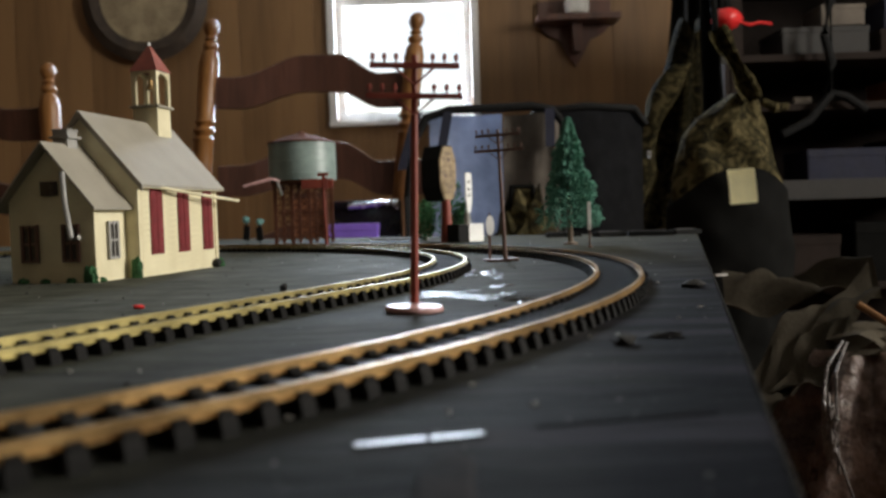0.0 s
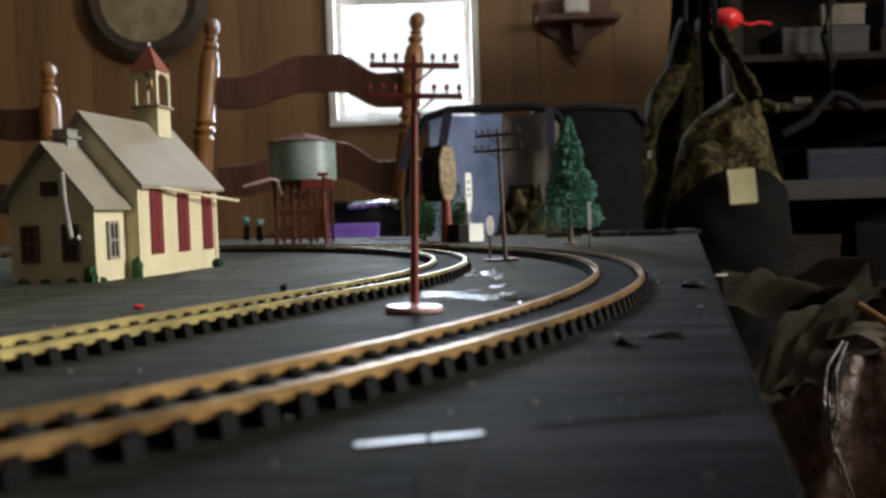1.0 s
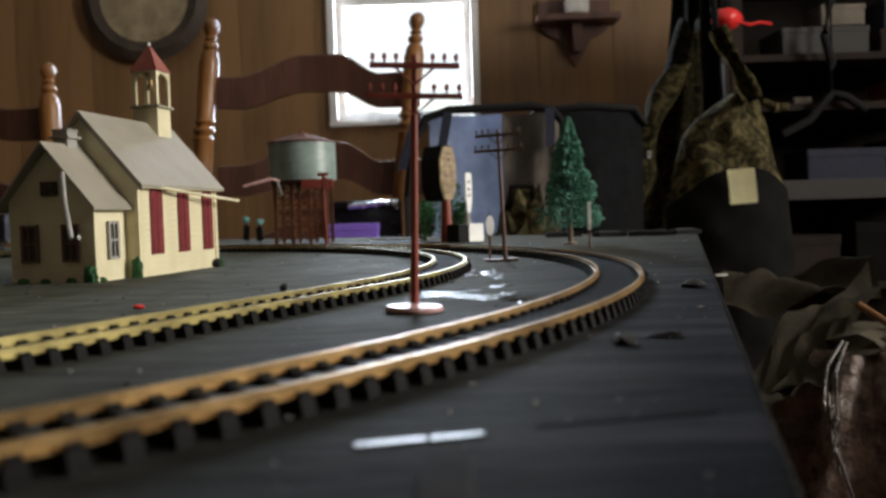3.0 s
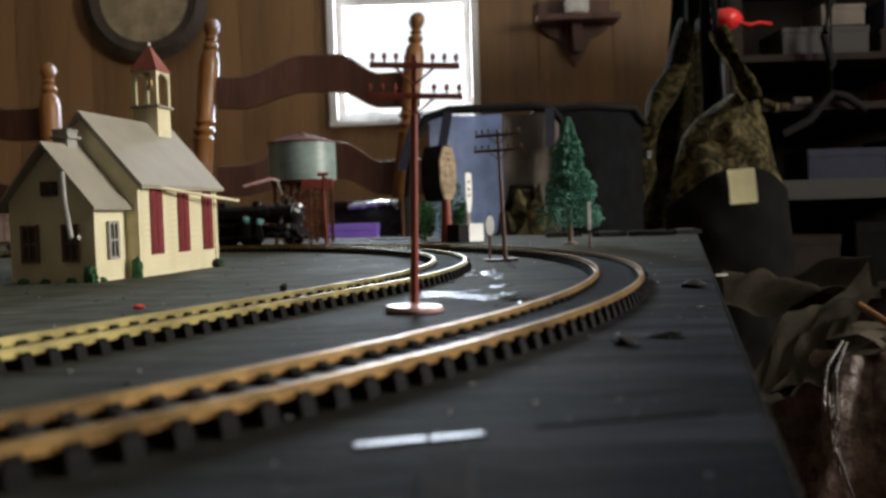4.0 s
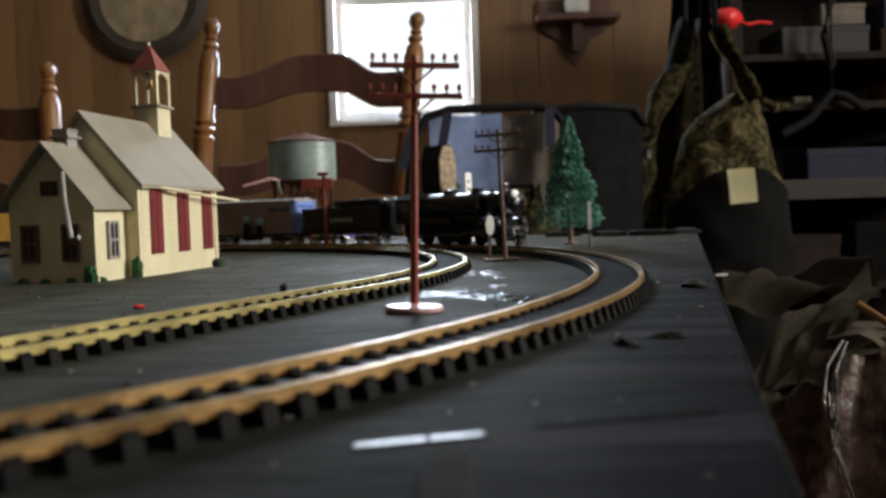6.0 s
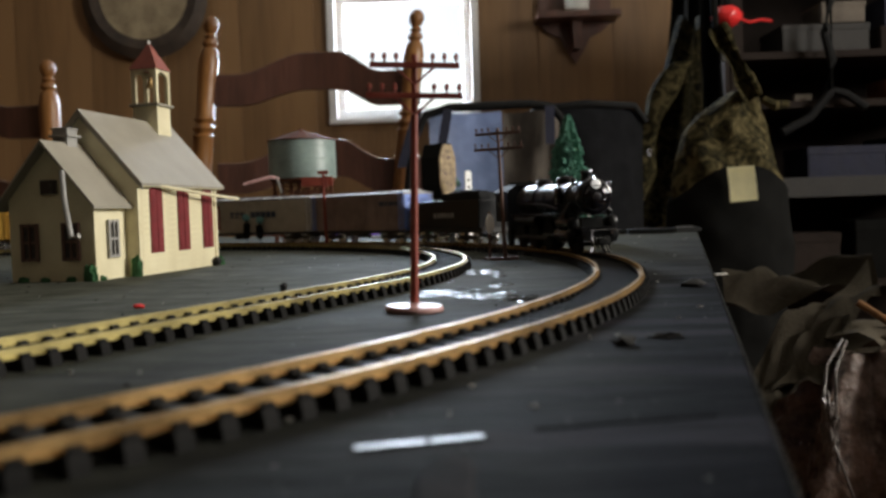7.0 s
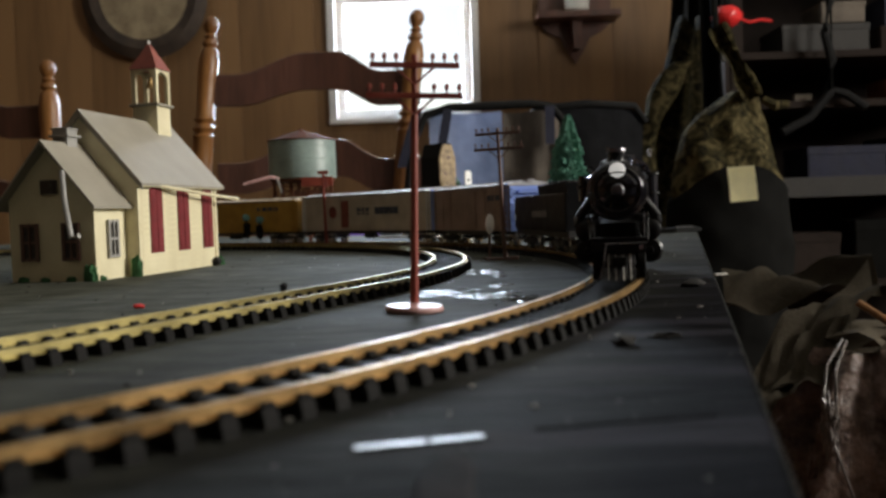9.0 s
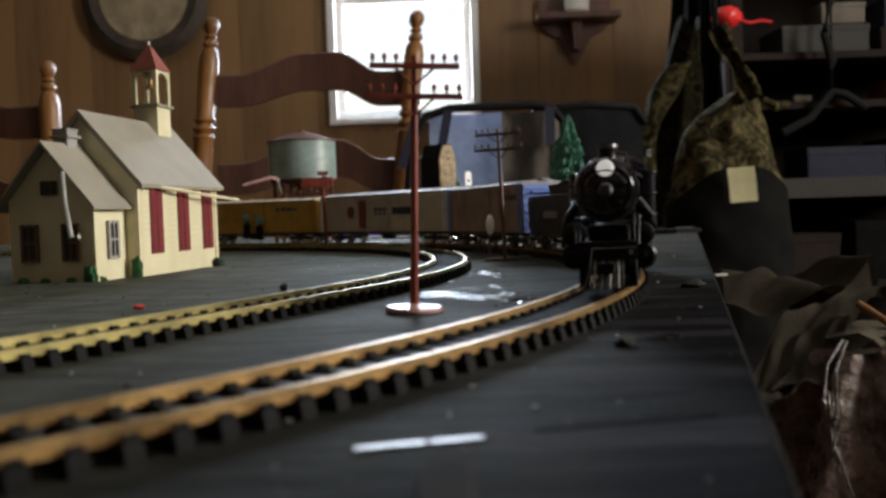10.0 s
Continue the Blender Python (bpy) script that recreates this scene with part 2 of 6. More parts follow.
def see_through(m, share, color):
    """Lets light through a thin cloth."""
    nt = m.node_tree
    N, L = nt.nodes, nt.links
    b, out = N["Principled BSDF"], N["Material Output"]
    tr, mx = N.new("ShaderNodeBsdfTranslucent"), N.new("ShaderNodeMixShader")
    tr.inputs[0].default_value = (*color, 1)
    mx.inputs[0].default_value = share
    L.new(b.outputs[0], mx.inputs[1])
    L.new(tr.outputs[0], mx.inputs[2])
    L.new(mx.outputs[0], out.inputs[0])


see_through(M["bluegrey"], 0.24, (0.50, 0.56, 0.75))


# ---- mesh helpers ----
def part(name, bm, material, parent=None, label="", smooth=False):
    me = bpy.data.meshes.new(name)
    bmesh.ops.recalc_face_normals(bm, faces=bm.faces)
    bm.to_mesh(me)
    bm.free()
    me.materials.append(material)
    if smooth:
        me.shade_smooth()
        me.set_sharp_from_angle(angle=radians(35))
    ob = new(name, me)
    if parent:
        ob.parent = parent
    if label:
        ob["label"] = label
    return ob


def thing(name, m, label, category, group="", kind=""):
    ob = new(name)
    ob.empty_display_size = 0.02
    ob.matrix_world = m
    return tagged(ob, label, category, group, kind)


def again(name, source, parent, m):
    """Another object on the same mesh."""
    ob = new(name, source.data)
    ob.parent, ob.matrix_basis = parent, m
    return ob


def box(bm, x0, x1, y0, y1, z0, z1, bevel=0.0, m=None):
    r = bmesh.ops.create_cube(bm, size=1.0)
    t = Matrix.Translation(((x0 + x1) / 2, (y0 + y1) / 2, (z0 + z1) / 2)) @ Matrix.Diagonal((abs(x1 - x0), abs(y1 - y0), abs(z1 - z0), 1))
    bmesh.ops.transform(bm, matrix=(m or Matrix()) @ t, verts=r["verts"])
    if bevel:
        edges = list({e for v in r["verts"] for e in v.link_edges})
        bmesh.ops.bevel(bm, geom=edges, offset=bevel, segments=2, affect="EDGES", profile=0.7)
    return bm


def cyl(bm, r0, r1, p0, p1, seg=16):
    """A tapered round bar from p0 to p1."""
    p0, p1 = Vector(p0), Vector(p1)
    d = p1 - p0
    m = Matrix.Translation((p0 + p1) / 2) @ d.to_track_quat("Z", "Y").to_matrix().to_4x4()
    bmesh.ops.create_cone(bm, cap_ends=True, segments=seg, radius1=r0, radius2=r1, depth=d.length, matrix=m)
    return bm


def lathe(bm, prof, seg=24, m=None):
    """A solid of revolution about z from (radius, height) pairs."""
    m = m or Matrix()
    rings = []
    for r, z in prof:
        rings.append([bm.verts.new(m @ Vector((r * math.cos(2 * math.pi * k / seg), r * math.sin(2 * math.pi * k / seg), z))) for k in range(seg)])
    for a, b in zip(rings, rings[1:]):
        for k in range(seg):
            bm.faces.new((a[k], a[(k + 1) % seg], b[(k + 1) % seg], b[k]))
    bm.faces.new(rings[0][::-1])
    bm.faces.new(rings[-1])
    return bm


def prism(bm, outline, depth, m=None):
    """The outline (x, z) made solid from y = 0 to y = depth."""
    m = m or Matrix()
    a = [bm.verts.new(m @ Vector((x, 0, z))) for x, z in outline]
    b = [bm.verts.new(m @ Vector((x, depth, z))) for x, z in outline]
    n = len(a)
    bm.faces.new(a)
    bm.faces.new(b[::-1])
    for k in range(n):
        bm.faces.new((a[k], b[k], b[(k + 1) % n], a[(k + 1) % n]))
    return bm


def sweep(bm, centre, section):
    """Carries a section of (side, height) pairs along a line of (x, y, z, side_x, side_y)."""
    rings = [[bm.verts.new((x + u * sx, y + u * sy, z + v)) for u, v in section] for x, y, z, sx, sy in centre]
    n = len(section)
    for a, b in zip(rings, rings[1:]):
        for k in range(n):
            bm.faces.new((a[k], a[(k + 1) % n], b[(k + 1) % n], b[k]))
    bm.faces.new(rings[0])
    bm.faces.new(rings[-1][::-1])
    return bm


def tube(bm, pts, r, seg=8):
    """A round bar through points."""
    pts = [Vector(p) for p in pts]
    rings = []
    for k, p in enumerate(pts):
        d = (pts[min(k + 1, len(pts) - 1)] - pts[max(k - 1, 0)]).normalized()
        q = d.to_track_quat("Z", "Y")
        rr = r[k] if isinstance(r, (list, tuple)) else r
        rings.append([bm.verts.new(p + q @ Vector((rr * math.cos(2 * math.pi * j / seg), rr * math.sin(2 * math.pi * j / seg), 0))) for j in range(seg)])
    for a, b in zip(rings, rings[1:]):
        for j in range(seg):
            bm.faces.new((a[j], a[(j + 1) % seg], b[(j + 1) % seg], b[j]))
    bm.faces.new(rings[0][::-1])
    bm.faces.new(rings[-1])
    return bm


def blob(bm, c, r, seed=0, rough=0.25, freq=3.0, sub=3, m=None):
    """A lumpy rounded mass with radii r."""
    res = bmesh.ops.create_icosphere(bm, subdivisions=sub, radius=1.0)
    for v in res["verts"]:
        k = 1 + rough * noise.fractal(v.co * freq + Vector((seed * 7.3, seed, 0)), 1.0, 2.0, 4)
        v.co = Vector(((v.co.x * k) * r[0] + c[0], (v.co.y * k) * r[1] + c[1], (v.co.z * k) * r[2] + c[2]))
    if m:
        bmesh.ops.transform(bm, matrix=m, verts=res["verts"])
    return bm


def cloth_sheet(fn, nu, nv, thick=0.004):
    bm = B()
    g = [[bm.verts.new(fn(i / nu, j / nv)) for j in range(nv + 1)] for i in range(nu + 1)]
    for i in range(nu):
        for j in range(nv):
            bm.faces.new((g[i][j], g[i + 1][j], g[i + 1][j + 1], g[i][j + 1]))
    bmesh.ops.solidify(bm, geom=bm.faces[:], thickness=thick)
    return bm


def B():
    return bmesh.new()


# ---- the room ----
FLOOR, CEIL = -0.74, 1.66
XW, XE, YS, YN = -3.68, 2.7, -3.4, 3.2


def room():
    bm = B()
    box(bm, XW - 0.1, XE + 0.1, YS - 0.1, YN + 0.1, FLOOR - 0.08, FLOOR - 0.012)
    floor = tagged(part("floor", bm, M["floorwood"]), "brown floorboards under the train table", "floor", kind="structure")
    plank = None
    k = 0
    x = XW
    while x < XE - 0.05:
        w = min(0.14, XE - x)
        if plank is None:
            plank = part("plank", box(B(), 0, 0.1385, 0, YN - YS, -0.012, 0, 0.001), M["floorwood"], floor)
            plank.location = (x, YS, FLOOR)
        elif w > 0.139:
            again("plank", plank, floor, pose(x, YS, FLOOR))
        x += 0.14
        k += 1
    bm = B()
    box(bm, XW - 0.1, XE + 0.1, YS - 0.1, YN + 0.15, CEIL, CEIL + 0.1)
    tagged(part("ceiling", bm, M["ceil"]), "plain off-white ceiling over the dim room", "ceiling", kind="structure")
    # window wall with a hole
    w = WIN
    bm = B()
    box(bm, XW - 0.1, w["x0"], YN, YN + 0.14, FLOOR, CEIL)
    box(bm, w["x1"], XE + 0.1, YN, YN + 0.14, FLOOR, CEIL)
    box(bm, w["x0"], w["x1"], YN, YN + 0.14, FLOOR, w["z0"])
    box(bm, w["x0"], w["x1"], YN, YN + 0.14, w["z1"], CEIL)
    north = tagged(part("wall_north", bm, M["panel"]), "brown wood-panelled wall with vertical grooves", "wall", kind="structure")
    board = None
    for k in range(24):
        x = XW + k * 0.27
        if x + 0.27 > XE:
            break
        if x < w["x1"] + 0.06 and x + 0.27 > w["x0"] - 0.06:
            ranges = [(FLOOR, w["z0"] - 0.05)]
        else:
            ranges = [(FLOOR, CEIL)]
        for z0, z1 in ranges:
            if z1 < CEIL:
                part("panel", box(B(), x, x + 0.2688, YN - 0.008, YN - 0.002, z0, z1, 0.0015), M["panel"], north)
            elif board is None:
                board = part("panel", box(B(), 0, 0.2688, -0.008, -0.002, FLOOR, CEIL, 0.0015), M["panel"], north)
                board.location = (x, YN, 0)
            else:
                again("panel", board, north, pose(x, YN, 0))
    # unseen walls; south gets darker wood to cut light bounced onto the church gable
    for nm, a in (("wall_west", (XW - 0.1, XW, YS, YN)), ("wall_south", (XW - 0.1, XE + 0.1, YS - 0.1, YS))):
        tagged(part(nm, box(B(), *a, FLOOR, CEIL), M["darkwood" if nm == "wall_south" else "panel"]), "unseen brown wood wall closing the dim room", "wall", kind="structure")
    bm = B()
    box(bm, XE, XE + 0.1, YS, -0.17, FLOOR, CEIL)
    box(bm, XE, XE + 0.1, 0.73, YN, FLOOR, CEIL)
    box(bm, XE, XE + 0.1, -0.17, 0.73, FLOOR, 0.47)
    box(bm, XE, XE + 0.1, -0.17, 0.73, 1.37, CEIL)
    tagged(part("wall_east", bm, M["panel"]), "brown wood-panelled wall with a daylight window", "wall", kind="structure")
    side = tagged(new("window_2"), "white-painted side window letting in warm daylight", "window", kind="structure")
    bm = B()
    box(bm, XE - 0.022, XE - 0.001, -0.21, -0.17, 0.43, 1.41, 0.002)
    box(bm, XE - 0.022, XE - 0.001, 0.73, 0.77, 0.43, 1.41, 0.002)
    box(bm, XE - 0.022, XE - 0.001, -0.17, 0.73, 1.37, 1.41, 0.002)
    part("casing", bm, M["whitepaint"], side)
    part("window_sill", box(B(), XE - 0.03, XE + 0.03, -0.17, 0.73, 0.452, 0.470, 0.003), M["whitepaint"], side)
    # window joinery
    win = tagged(new("window_1"), "white-painted sash window, glaring with daylight", "window", kind="structure")
    t = 0.022
    bm = B()
    box(bm, w["x0"] - 0.028, w["x0"], YN - 0.022, YN, w["z0"] - 0.02, w["z1"] + 0.05, 0.002)
    box(bm, w["x1"], w["x1"] + 0.028, YN - 0.022, YN, w["z0"] - 0.02, w["z1"] + 0.05, 0.002)
    box(bm, w["x0"] - 0.028, w["x1"] + 0.028, YN - 0.022, YN, w["z1"], w["z1"] + 0.06, 0.002)
    part("casing", bm, M["whitepaint"], win)
    part("window_sill", box(B(), w["x0"] - 0.03, w["x1"] + 0.03, YN - 0.026, YN + 0.03, w["z0"] - 0.018, w["z0"], 0.003), M["whitepaint"], win)
    bm = B()
    for z0, z1 in ((w["z0"], w["z0"] + 0.035), (w["z0"] + 0.42, w["z0"] + 0.46), (w["z1"] - 0.035, w["z1"])):
        box(bm, w["x0"], w["x1"], YN + 0.03, YN + 0.06, z0, z1, 0.002)
    for x0, x1 in ((w["x0"], w["x0"] + 0.03), (w["x1"] - 0.03, w["x1"])):
        box(bm, x0, x1, YN + 0.028, YN + 0.058, w["z0"] + 0.036, w["z1"] - 0.036, 0.002)
    part("sash", bm, M["whitepaint"], win)


room()


# ---- the train table ----
def train_table():
    tb = thing("train_table", pose(0, 0, 0), "black-painted plywood train table with worn greenish edges", "table")
    # right edge runs from beside the camera to the far corner
    def edge(y):
        return 0.0105 + 0.2795 * y
    out = [(edge(-0.5), -0.5), (edge(0.915), 0.915), (-0.35, 1.36), (-1.25, 1.25), (-1.25, -0.5)]
    bm = B()
    a = [bm.verts.new((x, y, -0.018)) for x, y in out]
    b = [bm.verts.new((x, y, 0.0)) for x, y in out]
    bm.faces.new(a[::-1])
    bm.faces.new(b)
    for k in range(5):
        bm.faces.new((a[k], a[(k + 1) % 5], b[(k + 1) % 5], b[k]))
    bmesh.ops.bevel(bm, geom=[e for e in bm.edges], offset=0.0008, segments=2, affect="EDGES")
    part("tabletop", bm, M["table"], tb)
    d = Vector((0.2795, 1, 0)).normalized()
    bm = B()
    ang = -math.degrees(math.atan(0.2795))
    box(bm, 0.0004, 0.0009, -0.52, 0.95, -0.017, -0.0025, m=pose(edge(0), 0, 0, 0, 0, ang))
    part("edge_strip", bm, M["table_edge"], tb, "worn greenish plywood edge")
    for x, y in ((-0.15, -0.42), (0.19, 0.80), (-1.15, -0.40), (-1.15, 1.15)):
        part("leg", box(B(), x - 0.03, x + 0.03, y - 0.03, y + 0.03, FLOOR, -0.019, 0.003), M["darkwood"], tb)


train_table()

# ---- tracks ----
C1, R1, END1, NEAR1 = Vector((-0.3825, 0.4175)), 0.4572, 0.75, -1.0
C2, R2, END2, NEAR2 = Vector((-0.3776, 0.4602)), 0.3810, 0.75, -0.44
RAIL = 0.0046


def on_track(s, side=0.0, c=C1, r=R1, end=END1, near=NEAR1):
    """Place and outward direction s metres along a round loop, counted towards the camera; past `near` it runs straight."""
    a = end - s / r
    b = max(near, a)
    n = Vector((math.cos(b), math.sin(b)))
    p = c + n * (r + side)
    if a < near:
        p = p + Vector((n.y, -n.x)) * (s - (end - near) * r)
    return p, n


def track(label, c, r, end, near, s0, s1, metal, pitch=0.0065):
    tr = thing("railway_track", pose(0, 0, 0), label, "railway track", "model railway tracks")
    sec = [(-0.0011, 0), (0.0011, 0), (0.0011, 0.0003), (0.0004, 0.0005), (0.0004, 0.0013), (0.0006, 0.0015), (0.0006, 0.0020), (-0.0006, 0.0020), (-0.0006, 0.0015), (-0.0004, 0.0013), (-0.0004, 0.0005), (-0.0011, 0.0003)]
    # sectional track: rails in lengths with fine joints
    for side in (-0.00825, 0.00825):
        s = s0
        while s < s1:
            e = min(s + 0.2294, s1)
            n = max(2, int((e - s) / 0.006))
            line = []
            for k in range(n + 1):
                p, q = on_track(s + (e - s - 0.0005) * k / n, side, c, r, end, near)
                line.append((p.x, p.y, 0.0026, q.x, q.y))
            part("rail", sweep(B(), line, sec), metal, tr, smooth=True)
            s = e
    first = None
    s = s0
    while s < s1:
        p, q = on_track(s, 0, c, r, end, near)
        m = pose(p.x, p.y, 0, 0, 0, math.degrees(math.atan2(q.y, q.x)))
        if first is None:
            bm = prism(B(), [(-0.0113, 0), (0.0113, 0), (0.0111, 0.0016), (0.0106, 0.0027), (-0.0106, 0.0027), (-0.0111, 0.0016)], 0.0026, Matrix.Translation((0, -0.0013, 0)))
            for x in (-0.00825, 0.00825):
                for dx in (-0.0018, 0.0018):
                    box(bm, x + dx - 0.0006, x + dx + 0.0006, -0.0010, 0.0010, 0.0026, 0.0035)
            first = part("tie", bm, M["tie"], tr)
            first.matrix_basis = m
        else:
            again("tie", first, tr, m)
        s += pitch
    return tr


track("curved brass railway track on black ties beside the table edge", C1, R1, END1, NEAR1, -1.08, 0.92, M["brass"])
track("curved brass railway track behind the model church", C1, R1, END1, NEAR1, -1.86, -1.08, M["brass"])
track("inner curved yellow-brass railway track on black ties", C2, R2, END2, NEAR2, -0.95, 0.80, M["brass_green"])


# ---- church ----
def church():
    ang = math.degrees(math.atan2(-0.19, 0.982))
    ch = thing("church", pose(-0.1570, 0.4518, 0, 0, 0, ang), "cream plastic model church with grey roof and maroon shutters", "model building")
    WD, LN, EV, RG = 0.060, 0.090, 0.0518, 0.0858
    mid = -WD / 2
    # main hall, its gables closed up to the ridge
    part("wall", prism(B(), [(-WD, 0), (0, 0), (0, EV), (mid, RG - 0.0015), (-WD, EV)], LN), M["cream"], ch)

    def gable_roof(cx, half, eave, ridge, y0, y1, over, t=0.0013):
        sl = (ridge - eave) / half
        x1, z1 = half + over, eave - sl * over
        bm = B()
        prism(bm, [(-x1, z1), (0, ridge), (x1, z1), (x1, z1 + t), (0, ridge + t * 1.5), (-x1, z1 + t)], y1 - y0, Matrix.Translation((cx, y0, 0)))
        return bm

    part("roof", gable_roof(mid, WD / 2, EV, RG, -0.0025, LN + 0.0045, 0.0045), M["roof"], ch, "grey moulded shingle roof")
    for y0, y1 in ((-0.0022, -0.0012),):
        bm = B()
        sl = (RG - EV) / (WD / 2)
        x1 = WD / 2 + 0.0045
        prism(bm, [(-x1, EV - sl * 0.0045 - 0.0022), (0, RG - 0.0022), (x1, EV - sl * 0.0045 - 0.0022), (x1, EV - sl * 0.0045), (0, RG), (-x1, EV - sl * 0.0045)], y1 - y0, Matrix.Translation((mid, y0, 0)))
        part("bargeboard", bm, M["roof"], ch)
    part("eave_trim", box(B(), 0.0005, 0.0042, -0.002, LN + 0.002, EV - 0.0055, EV - 0.0035, 0.0003), M["cream"], ch)
    cp = part("corner_post", box(B(), -0.001, 0.0009, -0.0009, 0.0022, 0, EV - 0.004), M["cream"], ch)
    again("corner_post", cp, ch, pose(0, LN - 0.0012, 0))
    # three shutters with arched heads, each with slats
    sh = None
    for y in (0.0180, 0.0480, 0.0780):
        if sh is None:
            w = 0.0063
            outl = [(-w, 0), (w, 0), (w, 0.0315)] + [(w * math.cos(a), 0.0315 + 0.0045 * math.sin(a)) for a in np.linspace(0.3, math.pi - 0.3, 8)] + [(-w, 0.0315)]
            bm = prism(B(), outl, 0.0009)
            sh = part("shutter", bm, M["maroon"], ch, "maroon louvred shutter")
            sh.matrix_basis = pose(0.0011, y, 0.0115, 0, 0, 90)
            bm = B()
            for k in range(16):
                box(bm, -w + 0.0012, w - 0.0012, -0.0004, 0.0004, 0.0015 + k * 0.0019, 0.0026 + k * 0.0019)
            box(bm, -0.0005, 0.0005, -0.0006, 0.0004, 0.001, 0.033)
            part("louvre", bm, M["maroon"], sh)
        else:
            sh2 = again("shutter", sh, ch, pose(0.0011, y, 0.0115, 0, 0, 90))
            sh2["label"] = "maroon louvred shutter"
            again("louvre", sh.children[0], sh2, Matrix())
    # clapboard lines
    for k in range(1, 15):
        if k == 1:
            sb = part("siding_board", box(B(), -0.0002, 0.00028, 0.0035, LN - 0.002, k * 0.0031, k * 0.0031 + 0.0024), M["cream"], ch)
        else:
            again("siding_board", sb, ch, pose(0, 0, (k - 1) * 0.0031))
    # annex in front of the gable
    AX0, AX1, AL, AE, AR = -0.053, -0.007, 0.0285, 0.0405, 0.0675
    am = (AX0 + AX1) / 2
    part("annex_wall", prism(B(), [(AX0, 0), (AX1, 0), (AX1, AE), (am, AR - 0.001), (AX0, AE)], AL, Matrix.Translation((0, -AL, 0))), M["cream"], ch)
    part("annex_roof", gable_roof(am, (AX1 - AX0) / 2, AE, AR, -AL - 0.006, 0.0, 0.0045), M["roof"], ch, "grey moulded shingle roof")
    part("annex_eave_trim", box(B(), AX1 + 0.0003, AX1 + 0.0035, -AL - 0.003, -0.001, AE - 0.0052, AE - 0.0035, 0.0003), M["cream"], ch)
    part("annex_corner", box(B(), AX1 - 0.001, AX1 + 0.0008, -AL - 0.0008, -AL + 0.002, 0, AE - 0.004), M["cream"], ch)

    def window_unit(m, w, h, fm="cream"):
        wi = part("window", box(B(), -w / 2, w / 2, -0.0003, 0.0003, 0, h), M["dark_pane"], ch)
        wi.matrix_basis = m
        bm = B()
        for x in (-w / 2, 0, w / 2):
            t = 0.0004 if x == 0 else 0.0008
            box(bm, x - t, x + t, -0.0011, 0.0, -0.0008, h + 0.0008)
        for z in (0, h / 2, h):
            box(bm, -w / 2, w / 2, -0.0010, 0.0, z - 0.0006, z + 0.0006)
        part("frame", bm, M[fm], wi)
        return wi

    window_unit(pose(AX1 + 0.0006, -0.0135, 0.0115, 0, 0, 90), 0.0078, 0.0175, "greyplastic")
    window_unit(pose(am - 0.0115, -AL - 0.0006, 0.011), 0.0080, 0.0170, "darkpole")
    window_unit(pose(am + 0.0110, -AL - 0.0006, 0.011), 0.0080, 0.0170, "darkpole")
    part("vent", box(B(), am - 0.0045, am + 0.0045, -AL - 0.0012, -AL, 0.043, 0.050, 0.0003), M["dark_pane"], ch)
    part("downspout", tube(B(), [(am + 0.0125, -AL - 0.008, 0.054), (am + 0.0133, -AL - 0.008, 0.040), (am + 0.0160, -AL - 0.008, 0.0215), (am + 0.0205, -AL - 0.0085, 0.0225)], 0.0013), M["greyplastic"], ch, "grey plastic downspout", True)
    part("loose_gutter", tube(B(), [(0.0015, 0.001, EV - 0.0035), (0.0055, 0.03, EV - 0.006), (0.0085, 0.065, EV - 0.009), (0.012, 0.098, EV - 0.0115)], 0.0009), M["cream"], ch, "cream gutter strip hanging loose", True)
    # chimney on the annex ridge
    ax = am - 0.0028
    bm = box(B(), ax - 0.0040, ax + 0.0045, -0.0145, -0.0060, 0.052, 0.0762, 0.0003)
    box(bm, ax - 0.0054, ax + 0.0059, -0.0159, -0.0046, 0.0722, 0.0734, 0.0003)
    box(bm, ax - 0.0045, ax + 0.0050, -0.0150, -0.0055, 0.0762, 0.0770, 0.0003)
    part("chimney", bm, M["greyplastic"], ch)
    # belfry
    bx, by, hw = mid - 0.0006, 0.0745, 0.0078
    bel = part("belfry", box(B(), bx - hw, bx + hw, by - hw, by + hw, 0.068, 0.0967, 0.0002), M["cream"], ch)
    part("ledge", box(B(), bx - hw - 0.0018, bx + hw + 0.0018, by - hw - 0.0018, by + hw + 0.0018, 0.0967, 0.0982, 0.0004), M["roof"], bel)
    bm = B()
    for sx in (-1, 1):
        for sy in (-1, 1):
            box(bm, bx + sx * (hw - 0.0009) - 0.0012, bx + sx * (hw - 0.0009) + 0.0012, by + sy * (hw - 0.0009) - 0.0012, by + sy * (hw - 0.0009) + 0.0012, 0.0982, 0.1187)
    for s in (-1, 1):
        for half in (-1, 1):
            # arched head made of a lintel with a rounded underside
            pts = [(half * (hw - 0.001), 0.0), (0.0, 0.0)] + [(half * (hw - 0.0018) * math.sin(a), -0.0012 - 0.0045 * (1 - math.cos(a))) for a in np.linspace(0, math.pi / 2, 6)] + [(half * (hw - 0.001), -0.0057)]
            prism(bm, pts, 0.0016, Matrix.Translation((bx, by + s * (hw - 0.0009) - 0.0008, 0.1187)))
            prism(bm, pts, 0.0016, pose(bx + s * (hw - 0.0009) + 0.0008, by, 0.1187, 0, 0, 90))
    part("arcade", bm, M["cream"], bel)
    part("bell", lathe(B(), [(0.0003, 0.1150), (0.0014, 0.1140), (0.0018, 0.1110), (0.0029, 0.1087), (0.0029, 0.1082)], 14), M["brass"], bel).location = (bx, by, 0)
